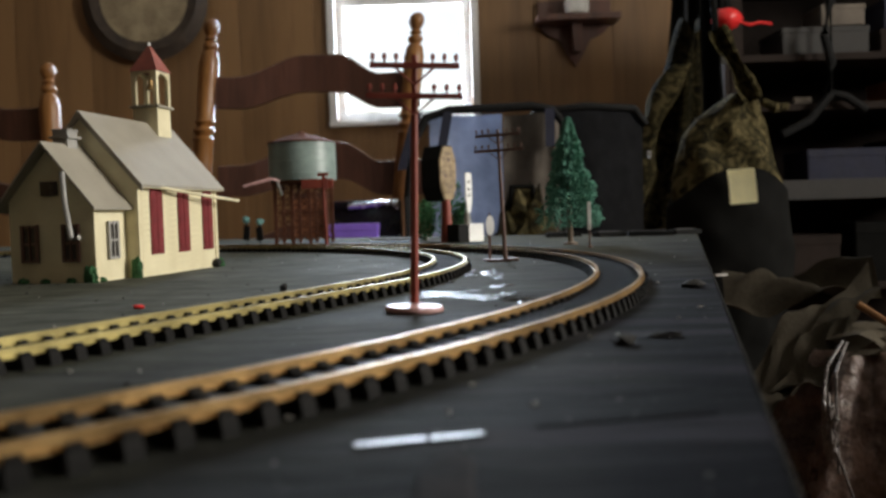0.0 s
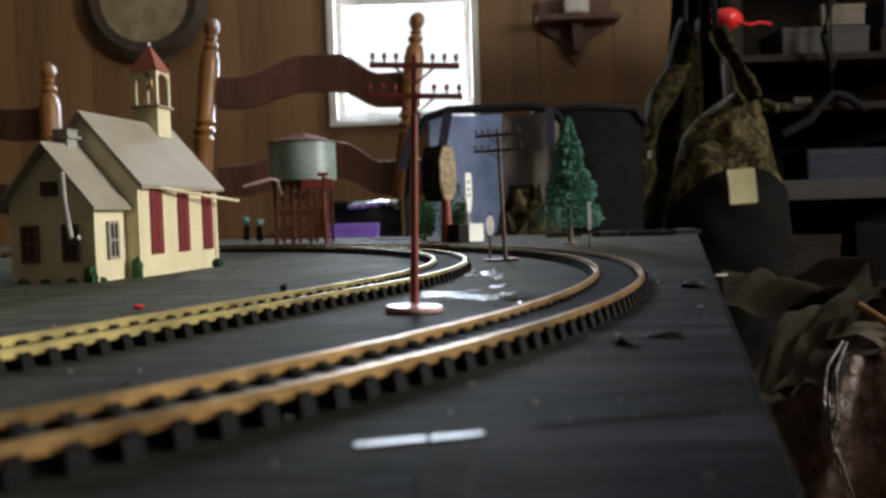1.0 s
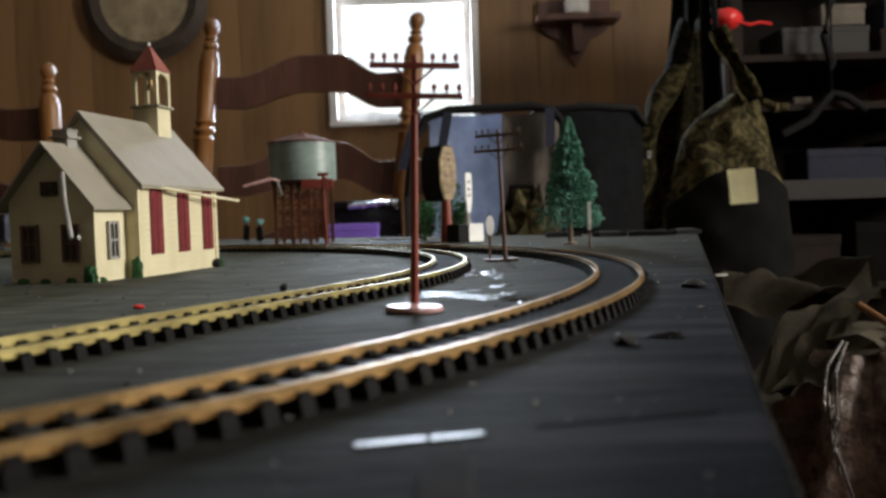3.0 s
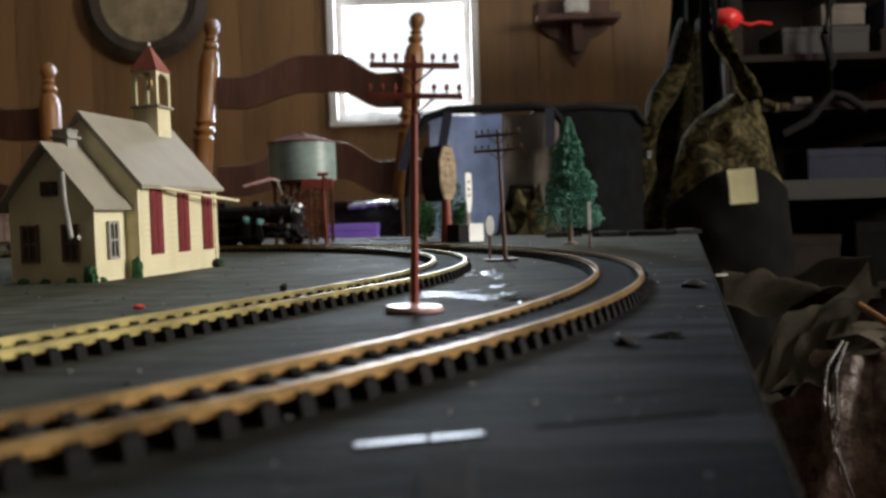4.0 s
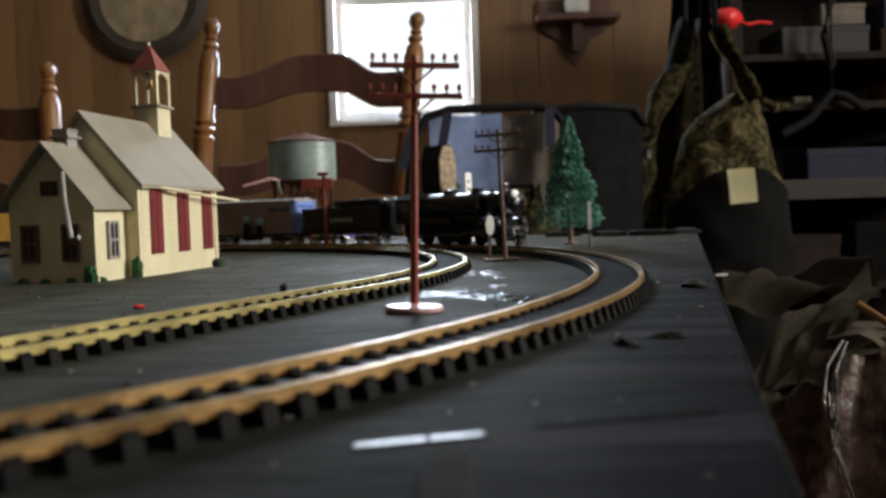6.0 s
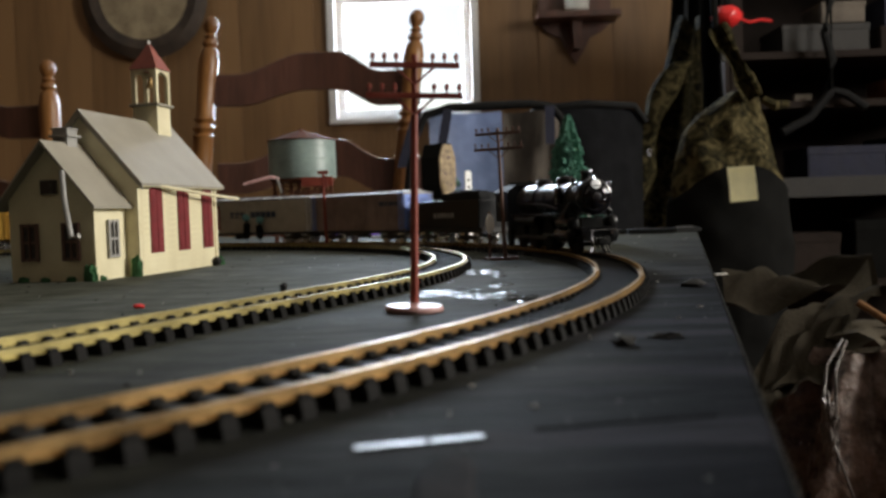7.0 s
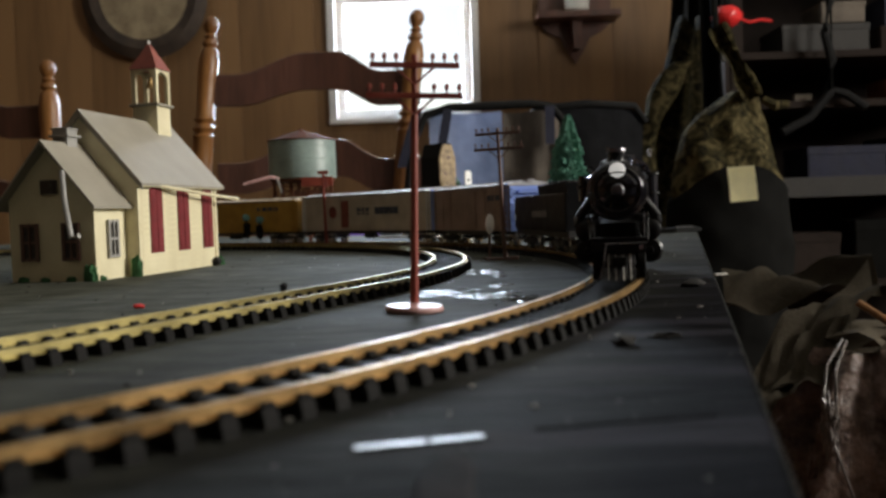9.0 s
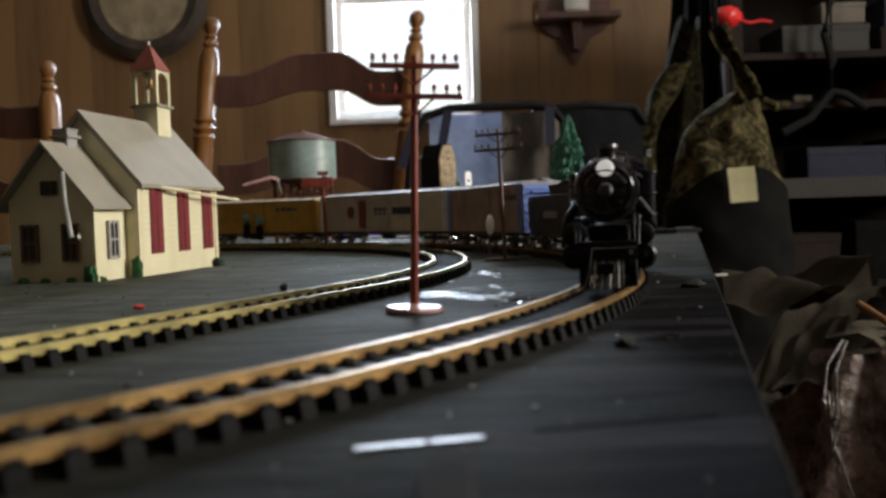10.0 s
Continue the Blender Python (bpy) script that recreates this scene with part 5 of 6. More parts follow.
def far_pieces():
    """Loose black roadbed pieces at the table's far corner."""
    for k, (x, y, w, d, rz) in enumerate(((0.168, 0.885, 0.014, 0.010, 8), (0.205, 0.87, 0.020, 0.010, -6), (0.246, 0.89, 0.013, 0.008, 14), (0.125, 0.92, 0.016, 0.008, 0))):
        t = thing("roadbed_piece", pose(x, y, 0, 0, 0, rz), "loose black plastic roadbed piece near the table corner", "track piece", "loose roadbed pieces")
        bm = box(B(), -w, w, -d, d, 0, 0.0046, 0.0008)
        box(bm, w - 0.001, w + 0.005, -d * 0.4, d * 0.4, 0, 0.0040, 0.0004)
        part("slab", bm, M["blackmatt"], t)
        part("rib", box(B(), -w * 0.8, w * 0.8, -0.001, 0.001, 0.0045, 0.0058, 0.0003), M["undergrey"], t)


far_pieces()


def oddments():
    s = thing("pale_stick", pose(-0.050, 1.01, 0, 0, 0, -22), "thin pale wooden strip lying at the table's back", "stick")
    part("strip", box(B(), -0.036, 0.036, -0.002, 0.002, 0, 0.0022, 0.0004), M["paleflake"], s)
    p = thing("bent_pipe", pose(0, 2.20, 0), "dull grey bent pipe hanging in front of the shelves", "pipe")
    part("tube", tube(B(), [(0.86, 0, 0.20), (0.93, 0, 0.235), (0.985, 0, 0.30), (1.02, 0, 0.29), (1.07, 0, 0.255)], 0.011, 10), M["blackmatt"], p, smooth=True)
    part("cord", tube(B(), [(0.985, 0, 0.30), (0.985, 0.0, 0.8), (0.985, 0.0, CEIL)], 0.003, 6), M["black_cloth"], p)
    k = thing("hanging_tool", pose(0.965, 2.18, 0), "dark jointed tool hanging before the shelves", "tool")
    part("arm", tube(B(), [(0, 0, 0.30), (0.012, 0, 0.37), (-0.006, 0, 0.44), (0.010, 0, 0.52), (0.0, 0, CEIL)], [0.010, 0.012, 0.010, 0.012, 0.003], 10), M["blackmatt"], k, smooth=True)


oddments()


# ---- the train ----
def wheelset(parent, y, r, gauge=0.0145, width=0.0022, m="steel"):
    """Two wheels on an axle; the axle lies along x."""
    o = part("wheelset", cyl(B(), 0.0012, 0.0012, (-gauge / 2, 0, 0), (gauge / 2, 0, 0), 8), M[m], parent)
    for s in (-1, 1):
        prof = [(r * 0.25, -width / 2), (r * 0.92, -width / 2), (r, -width / 2 + 0.0003), (r, width / 2), (r * 1.1, width / 2), (r * 1.1, width / 2 + 0.0005), (r * 0.25, width / 2 + 0.0005)]
        part("wheel", lathe(B(), prof, 22, pose(s * gauge / 2, 0, 0, 0, -90 * s, 0)), M[m], o, smooth=True)
    o.location = (0, y, r)
    o["radius"] = r
    return o


WHEELS = []


def locomotive():
    lo = thing("steam_locomotive", pose(0, 0, RAIL), "glossy black model steam locomotive with a white headlight", "model locomotive")
    LN = 0.165
    yf = LN / 2
    bz, br = 0.0288, 0.0087
    # boiler along y, front at +y
    fwd = pose(0, 0, bz, -90, 0, 0)
    prof = [(br * 1.10, -0.035), (br * 1.10, -0.012), (br * 1.02, 0.010), (br, 0.030), (br, yf - 0.022), (br * 1.05, yf - 0.0215), (br * 1.05, yf - 0.020), (br * 0.98, yf - 0.0195), (br * 0.98, yf - 0.0035), (br * 1.03, yf - 0.0030), (br * 1.03, yf - 0.0015), (br * 0.90, yf - 0.0005)]
    boil = part("boiler", lathe(B(), prof, 36, fwd), M["black"], lo, smooth=True)
    part("smokebox_door", lathe(B(), [(br * 0.82, yf - 0.0006), (br * 0.80, yf + 0.0006), (br * 0.62, yf + 0.0022), (br * 0.25, yf + 0.0030), (0.0003, yf + 0.0031)], 30, fwd), M["gloss_black"], boil, smooth=True)
    part("door_ring", lathe(B(), [(br * 0.93 + 0.0007 * math.cos(radians(a)), yf + 0.0002 + 0.0007 * math.sin(radians(a))) for a in range(0, 361, 40)], 40, fwd), M["gloss_black"], boil, smooth=True)
    part("smokebox_rim", lathe(B(), [(br * 1.03 + 0.0006 * math.cos(radians(a)), yf - 0.0016 + 0.0006 * math.sin(radians(a))) for a in range(0, 361, 40)], 44, fwd), M["gunmetal"], boil, smooth=True)
    part("clamp_ring", lathe(B(), [(br * 0.80 + 0.0012 * math.cos(radians(a)), yf + 0.0004 + 0.0012 * math.sin(radians(a))) for a in range(0, 361, 30)], 44, fwd), M["gloss_black"], boil, smooth=True)
    part("number_disc", lathe(B(), [(0.0021, yf + 0.0026), (0.0021, yf + 0.0034), (0.0016, yf + 0.0040), (0.0003, yf + 0.0042)], 20, fwd), M["gunmetal"], boil, smooth=True)
    for a in range(0, 360, 45):
        x, z = br * 0.75 * math.cos(radians(a + 20)), br * 0.75 * math.sin(radians(a + 20))
        part("door_clamp", box(B(), x - 0.0005, x + 0.0005, yf - 0.0002, yf + 0.0014, bz + z - 0.0005, bz + z + 0.0005, 0.0001), M["gunmetal"], boil)
    for y in (-0.02, 0.002, 0.022, 0.042):
        part("boiler_band", lathe(B(), [(br * 1.035 if y > 0.01 else br * 1.11, y - 0.0006), (br * 1.045 if y > 0.01 else br * 1.12, y), (br * 1.035 if y > 0.01 else br * 1.11, y + 0.0006)], 36, fwd), M["black"], boil)
    # stack, domes, headlight, bell
    st = part("smokestack", lathe(B(), [(0.0036, bz + br - 0.002), (0.0028, bz + br + 0.001), (0.0026, bz + br + 0.0032), (0.0030, bz + br + 0.0040), (0.0030, bz + br + 0.0050), (0.0022, bz + br + 0.0050)], 20), M["black"], lo, smooth=True)
    st.location = (0, yf - 0.012, 0)
    part("stack_rim", lathe(B(), [(0.0030, bz + br + 0.0040), (0.0032, bz + br + 0.0044), (0.0031, bz + br + 0.0053), (0.0023, bz + br + 0.0053)], 20), M["gunmetal"], st)
    for y, r in ((0.036, 0.0050), (-0.004, 0.0052)):
        d = part("dome", lathe(B(), [(r * 1.2, bz + br - 0.003), (r, bz + br - 0.0005), (r, bz + br + 0.0022), (r * 0.75, bz + br + 0.0036), (0.0004, bz + br + 0.0040)], 20), M["black"], lo, smooth=True)
        d.location = (0, y, 0)
    hl = part("headlight", cyl(B(), 0.0027, 0.0027, (0, yf - 0.006, bz + br - 0.0024), (0, yf + 0.0022, bz + br - 0.0024), 20), M["black"], lo, smooth=True)
    part("lens", lathe(B(), [(0.0025, 0), (0.0023, 0.0004), (0.0012, 0.0008), (0.0002, 0.0009)], 20, pose(0, yf + 0.0022, bz + br - 0.0024, -90, 0, 0)), M["lens"], hl, "white frosted lens", True)
    part("headlight_bracket", box(B(), -0.0014, 0.0014, yf - 0.005, yf + 0.0015, bz + br - 0.0055, bz + br - 0.0040), M["blackmatt"], hl)
    be = part("bell", lathe(B(), [(0.0003, 0.0030), (0.0012, 0.0026), (0.0015, 0.0008), (0.0021, 0)], 14), M["black"], lo, smooth=True)
    be.location = (0.0042, yf - 0.020, bz + br - 0.0012)
    pump = part("air_pump", cyl(B(), 0.0022, 0.0022, (0.0108, yf - 0.026, bz - 0.003), (0.0108, yf - 0.026, bz + 0.006), 14), M["gloss_black"], lo, smooth=True)
    part("pump_flange", cyl(B(), 0.0027, 0.0027, (0.0108, yf - 0.026, bz + 0.0015), (0.0108, yf - 0.026, bz + 0.0024), 14), M["black"], pump)
    # air pump, running boards, handrails and pipes
    for s in (-1, 1):
        rb = part("running_board", box(B(), s * 0.0085, s * 0.0145, -0.03, yf - 0.018, 0.0195, 0.0205, 0.0002), M["black"], lo)
        part("handrail", tube(B(), [(s * 0.0098, -0.03, bz + 0.0042), (s * 0.0100, yf - 0.012, bz + 0.0042), (s * 0.0080, yf - 0.002, bz + 0.0050)], 0.0003, 6), M["gunmetal"], lo)
        part("pipe", tube(B(), [(s * 0.0104, -0.025, bz - 0.002), (s * 0.0104, 0.03, bz - 0.003), (s * 0.0098, 0.052, bz - 0.006)], 0.0007, 6), M["black"], lo)
        part("steam_pipe", tube(B(), [(s * 0.0085, yf - 0.012, bz - 0.003), (s * 0.0125, yf - 0.012, bz - 0.0085), (s * 0.0128, yf - 0.013, 0.0175)], 0.0017, 12), M["black"], lo, smooth=True)
        cy = part("cylinder", cyl(B(), 0.0038, 0.0038, (s * 0.0100, yf - 0.026, 0.0095), (s * 0.0100, yf - 0.006, 0.0095), 20), M["gloss_black"], lo, smooth=True)
        part("cylinder_cover", lathe(B(), [(0.0038, yf - 0.0060), (0.0041, yf - 0.0056), (0.0041, yf - 0.0050), (0.0034, yf - 0.0042), (0.0012, yf - 0.0038), (0.0010, yf - 0.0030), (0.0002, yf - 0.0029)], 24, pose(s * 0.0100, 0, 0.0095, -90, 0, 0)), M["black"], cy, smooth=True)
        part("chest_cover", lathe(B(), [(0.0031, yf - 0.0052), (0.0034, yf - 0.0048), (0.0034, yf - 0.0043), (0.0026, yf - 0.0036), (0.0002, yf - 0.0033)], 22, pose(s * 0.0102, 0, 0.0160, -90, 0, 0)), M["black"], cy, smooth=True)
        part("valve_chest", cyl(B(), 0.0031, 0.0031, (s * 0.0102, yf - 0.025, 0.0160), (s * 0.0102, yf - 0.005, 0.0160), 16), M["gloss_black"], lo, smooth=True)
        part("ladder_rail", tube(B(), [(s * 0.0090, yf + 0.003, 0.0130), (s * 0.0092, yf - 0.001, 0.0215)], 0.0003, 6), M["black"], lo)
        part("crosshead_guide", box(B(), s * 0.0118, s * 0.0132, yf - 0.050, yf - 0.026, 0.0088, 0.0100), M["undergrey"], lo)
        part("main_rod", box(B(), s * 0.0128, s * 0.0136, -0.008, yf - 0.040, 0.0072, 0.0086, 0.0002), M["undergrey"], lo)
        part("side_rod", box(B(), s * 0.0112, s * 0.0120, -0.034, 0.032, 0.0062, 0.0076, 0.0002), M["undergrey"], lo)
        part("air_tank", cyl(B(), 0.0028, 0.0028, (s * 0.0116, -0.024, 0.0170), (s * 0.0116, 0.020, 0.0170), 14), M["black"], lo, smooth=True)
    # compressor and feedwater pump beside the smokebox
    comp = part("compressor", cyl(B(), 0.0030, 0.0030, (-0.0112, yf - 0.028, bz - 0.0078), (-0.0112, yf - 0.028, bz + 0.0062), 18), M["gloss_black"], lo, smooth=True)
    for z in (-0.0078, -0.0012, 0.0055):
        part("compressor_flange", cyl(B(), 0.0035, 0.0035, (-0.0112, yf - 0.028, bz + z), (-0.0112, yf - 0.028, bz + z + 0.0008), 18), M["black"], comp)
    part("feed_pipe", tube(B(), [(-0.0112, yf - 0.028, bz + 0.006), (-0.0095, yf - 0.024, bz + 0.0088), (-0.0060, yf - 0.016, bz + 0.0098), (-0.0052, yf - 0.010, bz + 0.0080)], 0.0010, 10), M["gloss_black"], lo, smooth=True)
    for s in (-1, 1):
        ml = part("marker_lamp", cyl(B(), 0.0010, 0.0010, (s * 0.0086, yf - 0.004, bz + 0.0068), (s * 0.0086, yf - 0.0015, bz + 0.0068), 12), M["gloss_black"], lo, smooth=True)
        part("marker_lens", cyl(B(), 0.0007, 0.0007, (s * 0.0086, yf - 0.0016, bz + 0.0068), (s * 0.0086, yf - 0.0011, bz + 0.0068), 12), M["gunmetal"], ml)
        part("marker_bracket", tube(B(), [(s * 0.0070, yf - 0.004, bz + 0.0052), (s * 0.0086, yf - 0.003, bz + 0.0060)], 0.0004, 6), M["black"], ml)
        part("deck_stanchion", tube(B(), [(s * 0.0078, yf + 0.003, 0.0135), (s * 0.0078, yf + 0.001, 0.0218)], 0.0003, 6), M["black"], lo)
    part("door_handrail", tube(B(), [(-0.0062 * math.cos(radians(a)), yf + 0.0030, bz - 0.0005 + 0.0062 * math.sin(radians(a))) for a in range(20, 161, 14)], 0.0003, 6), M["gunmetal"], lo)
    part("hinge_strap", box(B(), -0.0070, -0.0010, yf + 0.0020, yf + 0.0030, bz + 0.0012, bz + 0.0020, 0.0002), M["gloss_black"], lo)
    part("hinge_strap", box(B(), -0.0070, -0.0010, yf + 0.0020, yf + 0.0030, bz - 0.0024, bz - 0.0016, 0.0002), M["gloss_black"], lo)
    part("bell_yoke", tube(B(), [(-0.0052, yf - 0.013, bz + br - 0.002), (-0.0056, yf - 0.013, bz + br + 0.0026), (-0.0024, yf - 0.013, bz + br + 0.0032), (-0.0020, yf - 0.013, bz + br - 0.001)], 0.0004, 6), M["gunmetal"], lo)
    part("uncoupling_lever", tube(B(), [(-0.0085, yf + 0.0052, 0.0122), (0.0040, yf + 0.0058, 0.0120), (0.0048, yf + 0.0080, 0.0060), (0.0060, yf + 0.0100, 0.0016), (0.0078, yf + 0.0096, 0.0012)], 0.00035, 6), M["gunmetal"], lo, smooth=True)
    part("poling_pocket", cyl(B(), 0.0008, 0.0008, (-0.0068, yf + 0.0040, 0.0109), (-0.0068, yf + 0.0052, 0.0109), 12), M["steel"], lo)
    # frame, pilot deck, beam and slatted cowcatcher
    part("frame", box(B(), -0.0055, 0.0055, -0.075, yf - 0.004, 0.0065, 0.0185), M["blackmatt"], lo)
    part("pilot_deck", box(B(), -0.0090, 0.0090, yf - 0.010, yf + 0.0035, 0.0125, 0.0138, 0.0003), M["black"], lo)
    part("pilot_beam", box(B(), -0.0085, 0.0085, yf + 0.0025, yf + 0.0045, 0.0094, 0.0124, 0.0003), M["black"], lo)
    pil = part("cowcatcher", box(B(), -0.0050, 0.0050, yf + 0.0028, yf + 0.0042, 0.0080, 0.0090), M["black"], lo)
    for k in range(9):
        x = -0.0044 + k * 0.0011
        reach = 0.0075 * (1 - (abs(x) / 0.0060) ** 1.3) + 0.0025
        part("slat", tube(B(), [(x, yf + 0.0040, 0.0086), (x * 1.02, yf + 0.0040 + reach * 0.5, 0.0045), (x * 1.04, yf + 0.0040 + reach, 0.0012)], 0.00028, 6), M["greyplastic"] if k % 2 else M["black"], pil)
    part("coupler", box(B(), -0.0014, 0.0014, yf + 0.0045, yf + 0.0100, 0.0055, 0.0078, 0.0005), M["blackmatt"], lo)
    part("coupler_knuckle", box(B(), -0.0024, 0.0024, yf + 0.0080, yf + 0.0105, 0.0050, 0.0082, 0.0007), M["blackmatt"], lo)
    # cab
    bm = B()
    prism(bm, [(-0.0140, 0.016), (0.0140, 0.016), (0.0140, 0.0345), (0.0080, 0.0385), (-0.0080, 0.0385), (-0.0140, 0.0345)], 0.032, Matrix.Translation((0, -0.072, 0)))
    cab = part("cab", bm, M["black"], lo)
    part("cab_roof", prism(B(), [(-0.0150, 0.0342), (-0.0084, 0.0386), (0.0084, 0.0386), (0.0150, 0.0342), (0.0150, 0.0350), (0.0086, 0.0395), (-0.0086, 0.0395), (-0.0150, 0.0350)], 0.038, Matrix.Translation((0, -0.076, 0))), M["blackmatt"], cab)
    for s in (-1, 1):
        for y in (-0.064, -0.054):
            part("cab_window", box(B(), s * 0.0139, s * 0.0142, y - 0.0038, y + 0.0038, 0.0255, 0.0330, 0.0001), M["dark_pane"], cab)
    for y in (-0.030, 0.0, 0.028):
        WHEELS.append(wheelset(lo, y, 0.0092, 0.0150, 0.0024, "blackmatt"))
    WHEELS.append(wheelset(lo, yf - 0.006, 0.0050, 0.0150, 0.002, "blackmatt"))
    WHEELS.append(wheelset(lo, -0.060, 0.0055, 0.0150, 0.002, "blackmatt"))
    return lo, LN


def bogie(parent, y):
    for s in (-1, 1):
        bm = box(B(), s * 0.0088, s * 0.0104, y - 0.0125, y + 0.0125, 0.0038, 0.0066, 0.0006)
        box(bm, s * 0.0086, s * 0.0108, y - 0.003, y + 0.003, 0.0028, 0.0075, 0.0005)
        for q in (-0.0095, 0.0095):
            cyl(bm, 0.0016, 0.0016, (s * 0.0103, y + q, 0.0050), (s * 0.0112, y + q, 0.0050), 10)
        part("bogie_frame", bm, M["undergrey"], parent)
    for q in (-0.0095, 0.0095):
        WHEELS.append(wheelset(parent, y + q, 0.0050))


def tender():
    te = thing("tender", pose(0, 0, RAIL), "black model tender with a coal load", "model tender")
    L = 0.103
    part("body", box(B(), -0.0130, 0.0130, -L / 2 + 0.002, L / 2 - 0.002, 0.0115, 0.0315, 0.0008), M["black"], te)
    part("coal_bunker", prism(B(), [(-0.0115, 0.0312), (0.0115, 0.0312), (0.0125, 0.0365), (-0.0125, 0.0365)], L * 0.5, Matrix.Translation((0, -0.002, 0))), M["black"], te)
    bm = blob(B(), (0, 0.018, 0.0365), (0.0105, 0.018, 0.0022), 3, 0.5, 6, 4)
    part("coal", bm, M["chip"], te, "heap of black coal")
    part("water_hatch", cyl(B(), 0.0035, 0.0035, (0, -0.026, 0.0312), (0, -0.026, 0.0332), 16), M["black"], te)
    part("underframe", box(B(), -0.0120, 0.0120, -L / 2, L / 2, 0.0085, 0.0118), M["undergrey"], te)
    for s in (-1, 1):
        part("grab_rail", tube(B(), [(s * 0.0133, -L / 2 + 0.003, 0.013), (s * 0.0135, -L / 2 + 0.003, 0.030)], 0.0004, 6), M["steel"], te)
        bm = B()
        for k in range(6):
            box(bm, s * 0.0130 - 0.0003, s * 0.0130 + 0.0003, -0.012 + k * 0.005, -0.009 + k * 0.005, 0.019, 0.0225)
        part("lettering_bars", bm, M["greyplastic"], te)
    bogie(te, -0.028)
    bogie(te, 0.028)
    return te, L


def freight_car(name, label, L, H, body, roof, end, kind):
    ca = thing(name, pose(0, 0, RAIL), label, "model freight car", "freight cars of the train")
    hw, z0 = 0.0150, 0.0100
    part("body", box(B(), -hw, hw, -L / 2, L / 2, z0, H - 0.0025, 0.0003), body, ca)
    part("roof", prism(B(), [(-hw - 0.0006, H - 0.0028), (hw + 0.0006, H - 0.0028), (hw + 0.0006, H - 0.0018), (0.004, H), (-0.004, H), (-hw - 0.0006, H - 0.0018)], L + 0.001, Matrix.Translation((0, -L / 2 - 0.0005, 0))), roof, ca, "pale ribbed roof")
    rw = part("roof_walk", box(B(), -0.0026, 0.0026, -L / 2 - 0.002, L / 2 + 0.002, H + 0.0002, H + 0.0010), roof, ca)
    n = int(L / 0.0125)
    ribs = None
    for k in range(n + 1):
        y = -L / 2 + 0.003 + (L - 0.006) * k / n
        if ribs is None:
            ribs, y0 = part("roof_rib", prism(B(), [(-hw, H - 0.0020), (-0.004, H), (0.004, H), (hw, H - 0.0020), (hw, H - 0.0012), (0.004, H + 0.0006), (-0.004, H + 0.0006), (-hw, H - 0.0012)], 0.0012, Matrix.Translation((0, y - 0.0006, 0))), roof, ca), y
        else:
            again("roof_rib", ribs, ca, pose(0, y - y0, 0))
    for s in (-1, 1):
        e = part("end_panel", box(B(), -hw, hw, s * (L / 2), s * (L / 2 + 0.0008), z0, H - 0.003, 0.0002), end, ca)
        for k in range(6):
            part("end_rib", box(B(), -hw + 0.001, hw - 0.001, s * (L / 2 + 0.0008), s * (L / 2 + 0.0016), z0 + 0.003 + k * (H - z0 - 0.008) / 5 - 0.0006, z0 + 0.003 + k * (H - z0 - 0.008) / 5 + 0.0006), end, e)
        # end ladder with rungs
        bm = B()
        for x in (-hw + 0.0005, -hw + 0.0045):
            cyl(bm, 0.0003, 0.0003, (x, s * (L / 2 + 0.0024), z0), (x, s * (L / 2 + 0.0024), H - 0.001), 6)
        for k in range(8):
            z = z0 + 0.002 + k * (H - z0 - 0.004) / 7
            cyl(bm, 0.00028, 0.00028, (-hw + 0.0005, s * (L / 2 + 0.0024), z), (-hw + 0.0045, s * (L / 2 + 0.0024), z), 6)
        part("ladder", bm, M["silver"], ca)
        # corner ladder on the side
        bm = B()
        yy = s * (L / 2 - 0.0008)
        for q in (0.0, -s * 0.0038):
            cyl(bm, 0.0004, 0.0004, (hw + 0.0012, yy + q, z0), (hw + 0.0012, yy + q, H - 0.001), 6)
        for k in range(8):
            z = z0 + 0.002 + k * (H - z0 - 0.004) / 7
            cyl(bm, 0.00035, 0.00035, (hw + 0.0012, yy, z), (hw + 0.0012, yy - s * 0.0038, z), 6)
        part("side_ladder", bm, end, ca)
        part("brake_platform", box(B(), -0.010, 0.010, s * (L / 2 + 0.001), s * (L / 2 + 0.0035), H - 0.0075, H - 0.0066), end, ca)
        part("coupler", box(B(), -0.0012, 0.0012, s * (L / 2), s * (L / 2 + 0.0045), 0.0060, 0.0085, 0.0004), M["blackmatt"], ca)
    part("underframe", box(B(), -0.0105, 0.0105, -L / 2 + 0.001, L / 2 - 0.001, 0.0078, 0.0101), M["undergrey"], ca)
    part("sill", box(B(), -hw - 0.0004, hw + 0.0004, -L * 0.3, L * 0.3, 0.0078, 0.0102, 0.0002), M["undergrey"], ca)
    part("brake_cylinder", cyl(B(), 0.002, 0.002, (0.004, -0.01, 0.0058), (0.004, 0.004, 0.0058), 12), M["undergrey"], ca)
    # both sides: doors, posts, lettering
    for s in (-1, 1):
        d = part("door", box(B(), s * hw, s * (hw + 0.0009), -0.013, 0.013, z0 + 0.0015, H - 0.0045, 0.0002), body, ca)
        for k in range(5):
            part("door_rib", box(B(), s * (hw + 0.0009), s * (hw + 0.0014), -0.012, 0.012, z0 + 0.004 + k * 0.0055, z0 + 0.005 + k * 0.0055), body, d)
        part("door_rail", box(B(), s * hw, s * (hw + 0.0014), -0.028, 0.030, H - 0.0045, H - 0.0036), body, ca)
        if kind == "box":
            for k in range(9):
                y = -L / 2 + 0.006 + (L - 0.012) * k / 8
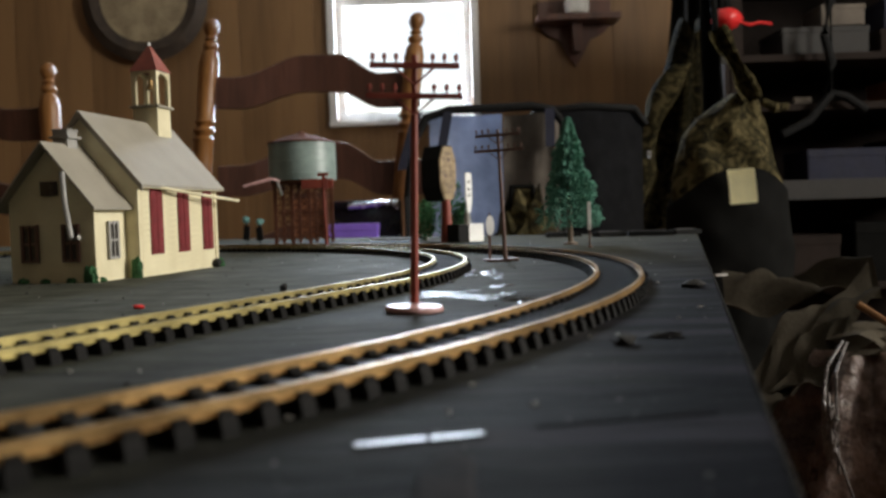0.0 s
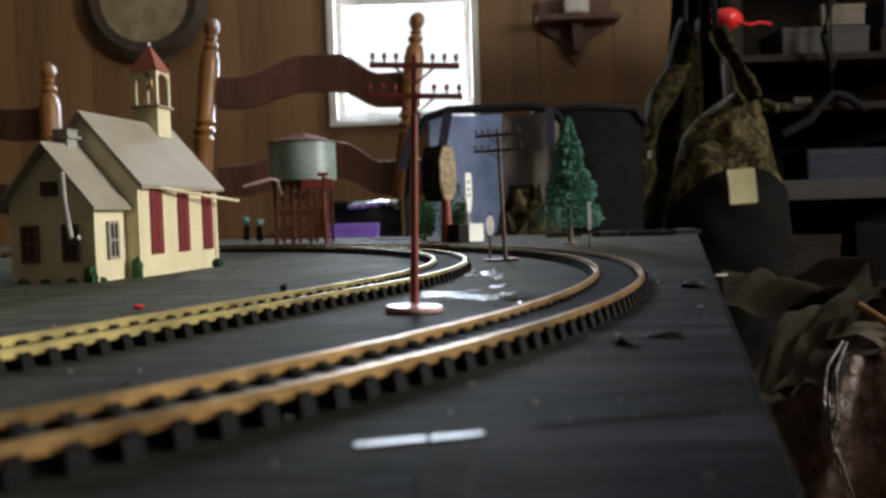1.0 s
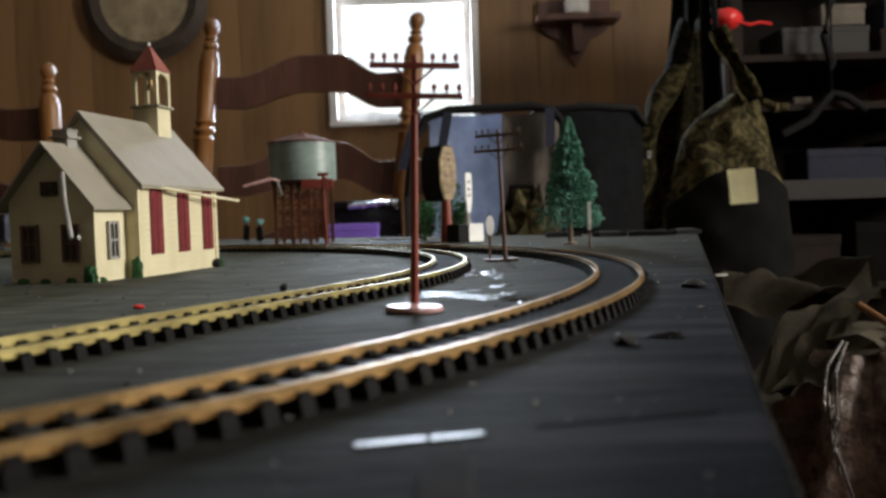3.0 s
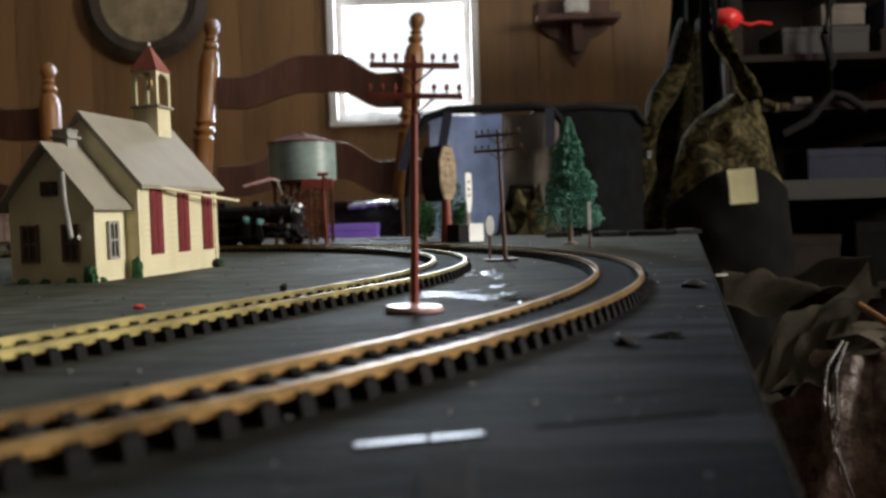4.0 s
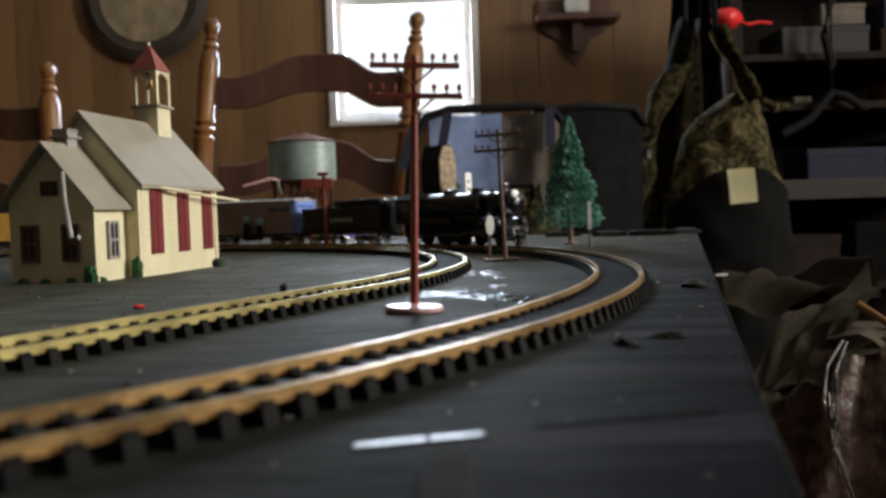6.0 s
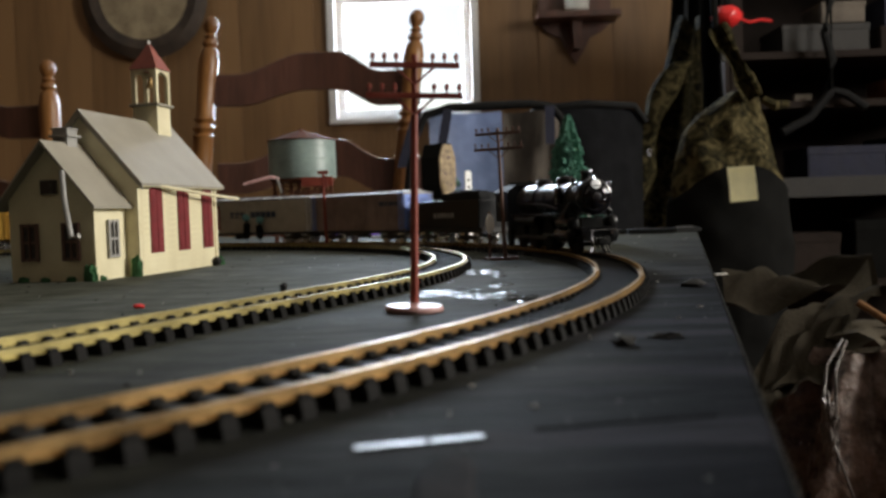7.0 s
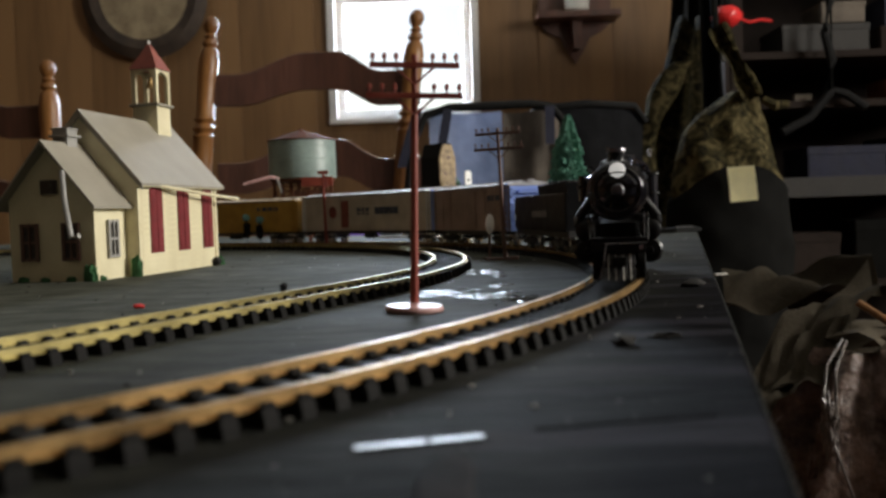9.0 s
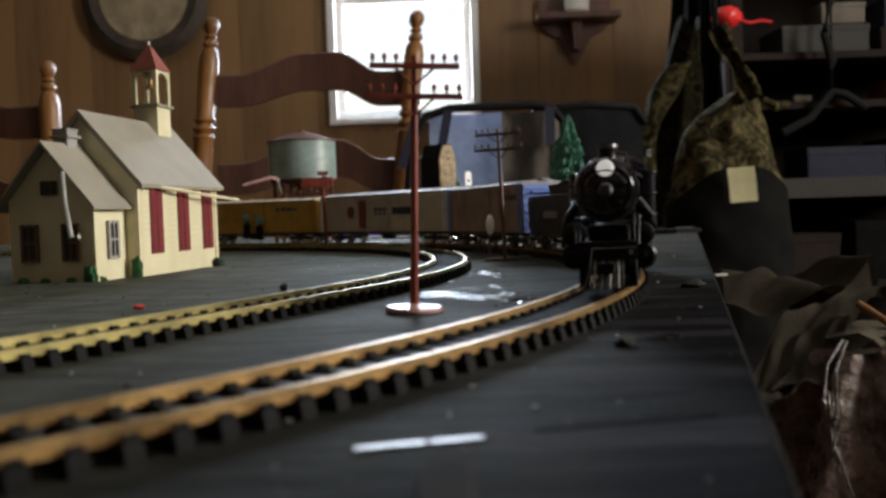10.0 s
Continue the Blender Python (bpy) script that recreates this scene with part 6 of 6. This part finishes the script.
                if abs(y) > 0.015:
                    part("side_post", box(B(), s * hw, s * (hw + 0.0006), y - 0.0005, y + 0.0005, z0 + 0.001, H - 0.0035), body, ca)
        if kind == "reefer":
            em = part("emblem", box(B(), s * hw, s * (hw + 0.0011), -0.0275, -0.0185, z0 + 0.003, H - 0.0065, 0.0002), M["redmark"], ca, "red painted panel")
            part("emblem_ring", lathe(B(), [(0.0035, -0.0003), (0.0052, -0.0003), (0.0052, 0.0003), (0.0035, 0.0003)], 20, pose(s * (hw + 0.0002), -0.040, (z0 + H) / 2, 0, 90, 0)), M["redmark"], ca)
            bm = B()
            y = -0.0055
            for w in (0.005, 0.005, 0.005, 0.0, 0.005, 0.005, 0.005, 0.005, 0.005):
                if w:
                    box(bm, s * hw, s * (hw + 0.0012), y, y + w - 0.001, (z0 + H) / 2 - 0.0025, (z0 + H) / 2 + 0.0032)
                y += 0.0058
            part("lettering_bars", bm, M["navy"], ca, "row of dark lettering bars")
        else:
            bm = B()
            for k in range(4):
                box(bm, s * hw, s * (hw + 0.0005), 0.030 + k * 0.006, 0.0345 + k * 0.006, (z0 + H) / 2 + 0.004, (z0 + H) / 2 + 0.0075)
            part("lettering_bars", bm, M["navy"], ca)
    bogie(ca, -L / 2 + 0.021)
    bogie(ca, L / 2 - 0.021)
    return ca, L


TRAIN = []
TRAIN.append((*locomotive(), 0.010, 0.050, 0.0))
TRAIN.append((*tender(), 0.1785, 0.028, -0.028))
TRAIN.append((*freight_car("boxcar", "dull brown model boxcar, its ends coloured blue for the light on them", 0.118, 0.0415, M["boxcar"], M["silver"], M["blueend"], "box"), 0.289, 0.039, -0.039))
TRAIN.append((*freight_car("refrigerator_car", "dirty white model refrigerator car with red emblem and bars", 0.168, 0.0420, M["reefer"], M["silver"], M["white"], "reefer"), 0.415, 0.063, -0.063))
TRAIN.append((*freight_car("boxcar", "yellow model boxcar with a pale roof", 0.146, 0.0405, M["yellowcar"], M["reefer"], M["yellowcar"], "box"), 0.596, 0.052, -0.052))
TRAIN.append((*freight_car("boxcar", "yellow model boxcar at the end of the train", 0.152, 0.0405, M["yellowcar"], M["reefer"], M["yellowcar"], "box"), 0.751, 0.055, -0.055))

# the locomotive's front along the track, seconds and metres
RUN = ((0.0, -0.677), (1.0, -0.533), (2.0, -0.389), (3.0, -0.245), (4.0, -0.101), (4.5, -0.029), (5.0, 0.043), (5.5, 0.114), (6.0, 0.187), (6.5, 0.259), (7.0, 0.331), (7.5, 0.391), (8.0, 0.432), (8.5, 0.465), (9.0, 0.494), (9.5, 0.510), (10.0, 0.518))


def front(t):
    """The front's place at t by a smooth curve through RUN."""
    for k in range(len(RUN) - 1):
        (t0, s0), (t1, s1) = RUN[k], RUN[k + 1]
        if t <= t1 or k == len(RUN) - 2:
            a = RUN[max(k - 1, 0)]
            b = RUN[min(k + 2, len(RUN) - 1)]
            m0, m1 = (s1 - a[1]) / (t1 - a[0]), (b[1] - s0) / (b[0] - t0)
            h = t1 - t0
            u = (t - t0) / h
            return (2 * u**3 - 3 * u**2 + 1) * s0 + (u**3 - 2 * u**2 + u) * h * m0 + (3 * u**2 - 2 * u**3) * s1 + (u**3 - u**2) * h * m1


def motions():
    start = front(0.0)
    for ob, length, back, fore, aft in TRAIN:
        rows = []
        for k in range(51):
            t = k * 0.2
            s = front(t) - back - length / 2
            a, _ = on_track(s + fore)
            b, _ = on_track(s + aft)
            d = (a - b).normalized()
            c = (a + b) / 2 - d * (fore + aft) / 2
            rows.append((t, pose(c.x, c.y, RAIL, 0, 0, math.degrees(math.atan2(-d.x, d.y)))))
        walk(ob, rows)
    # wheels roll without slipping
    for o in WHEELS:
        r = o["radius"]
        y = o.location.y
        n = 151 if r > 0.008 else 351
        rows = []
        for k in range(n):
            t = k * 10.0 / (n - 1)
            rows.append((t, pose(0, y, r) @ pose(0, 0, 0, -math.degrees((front(t) - start) / r), 0, 0)))
        walk(o, rows)


motions()
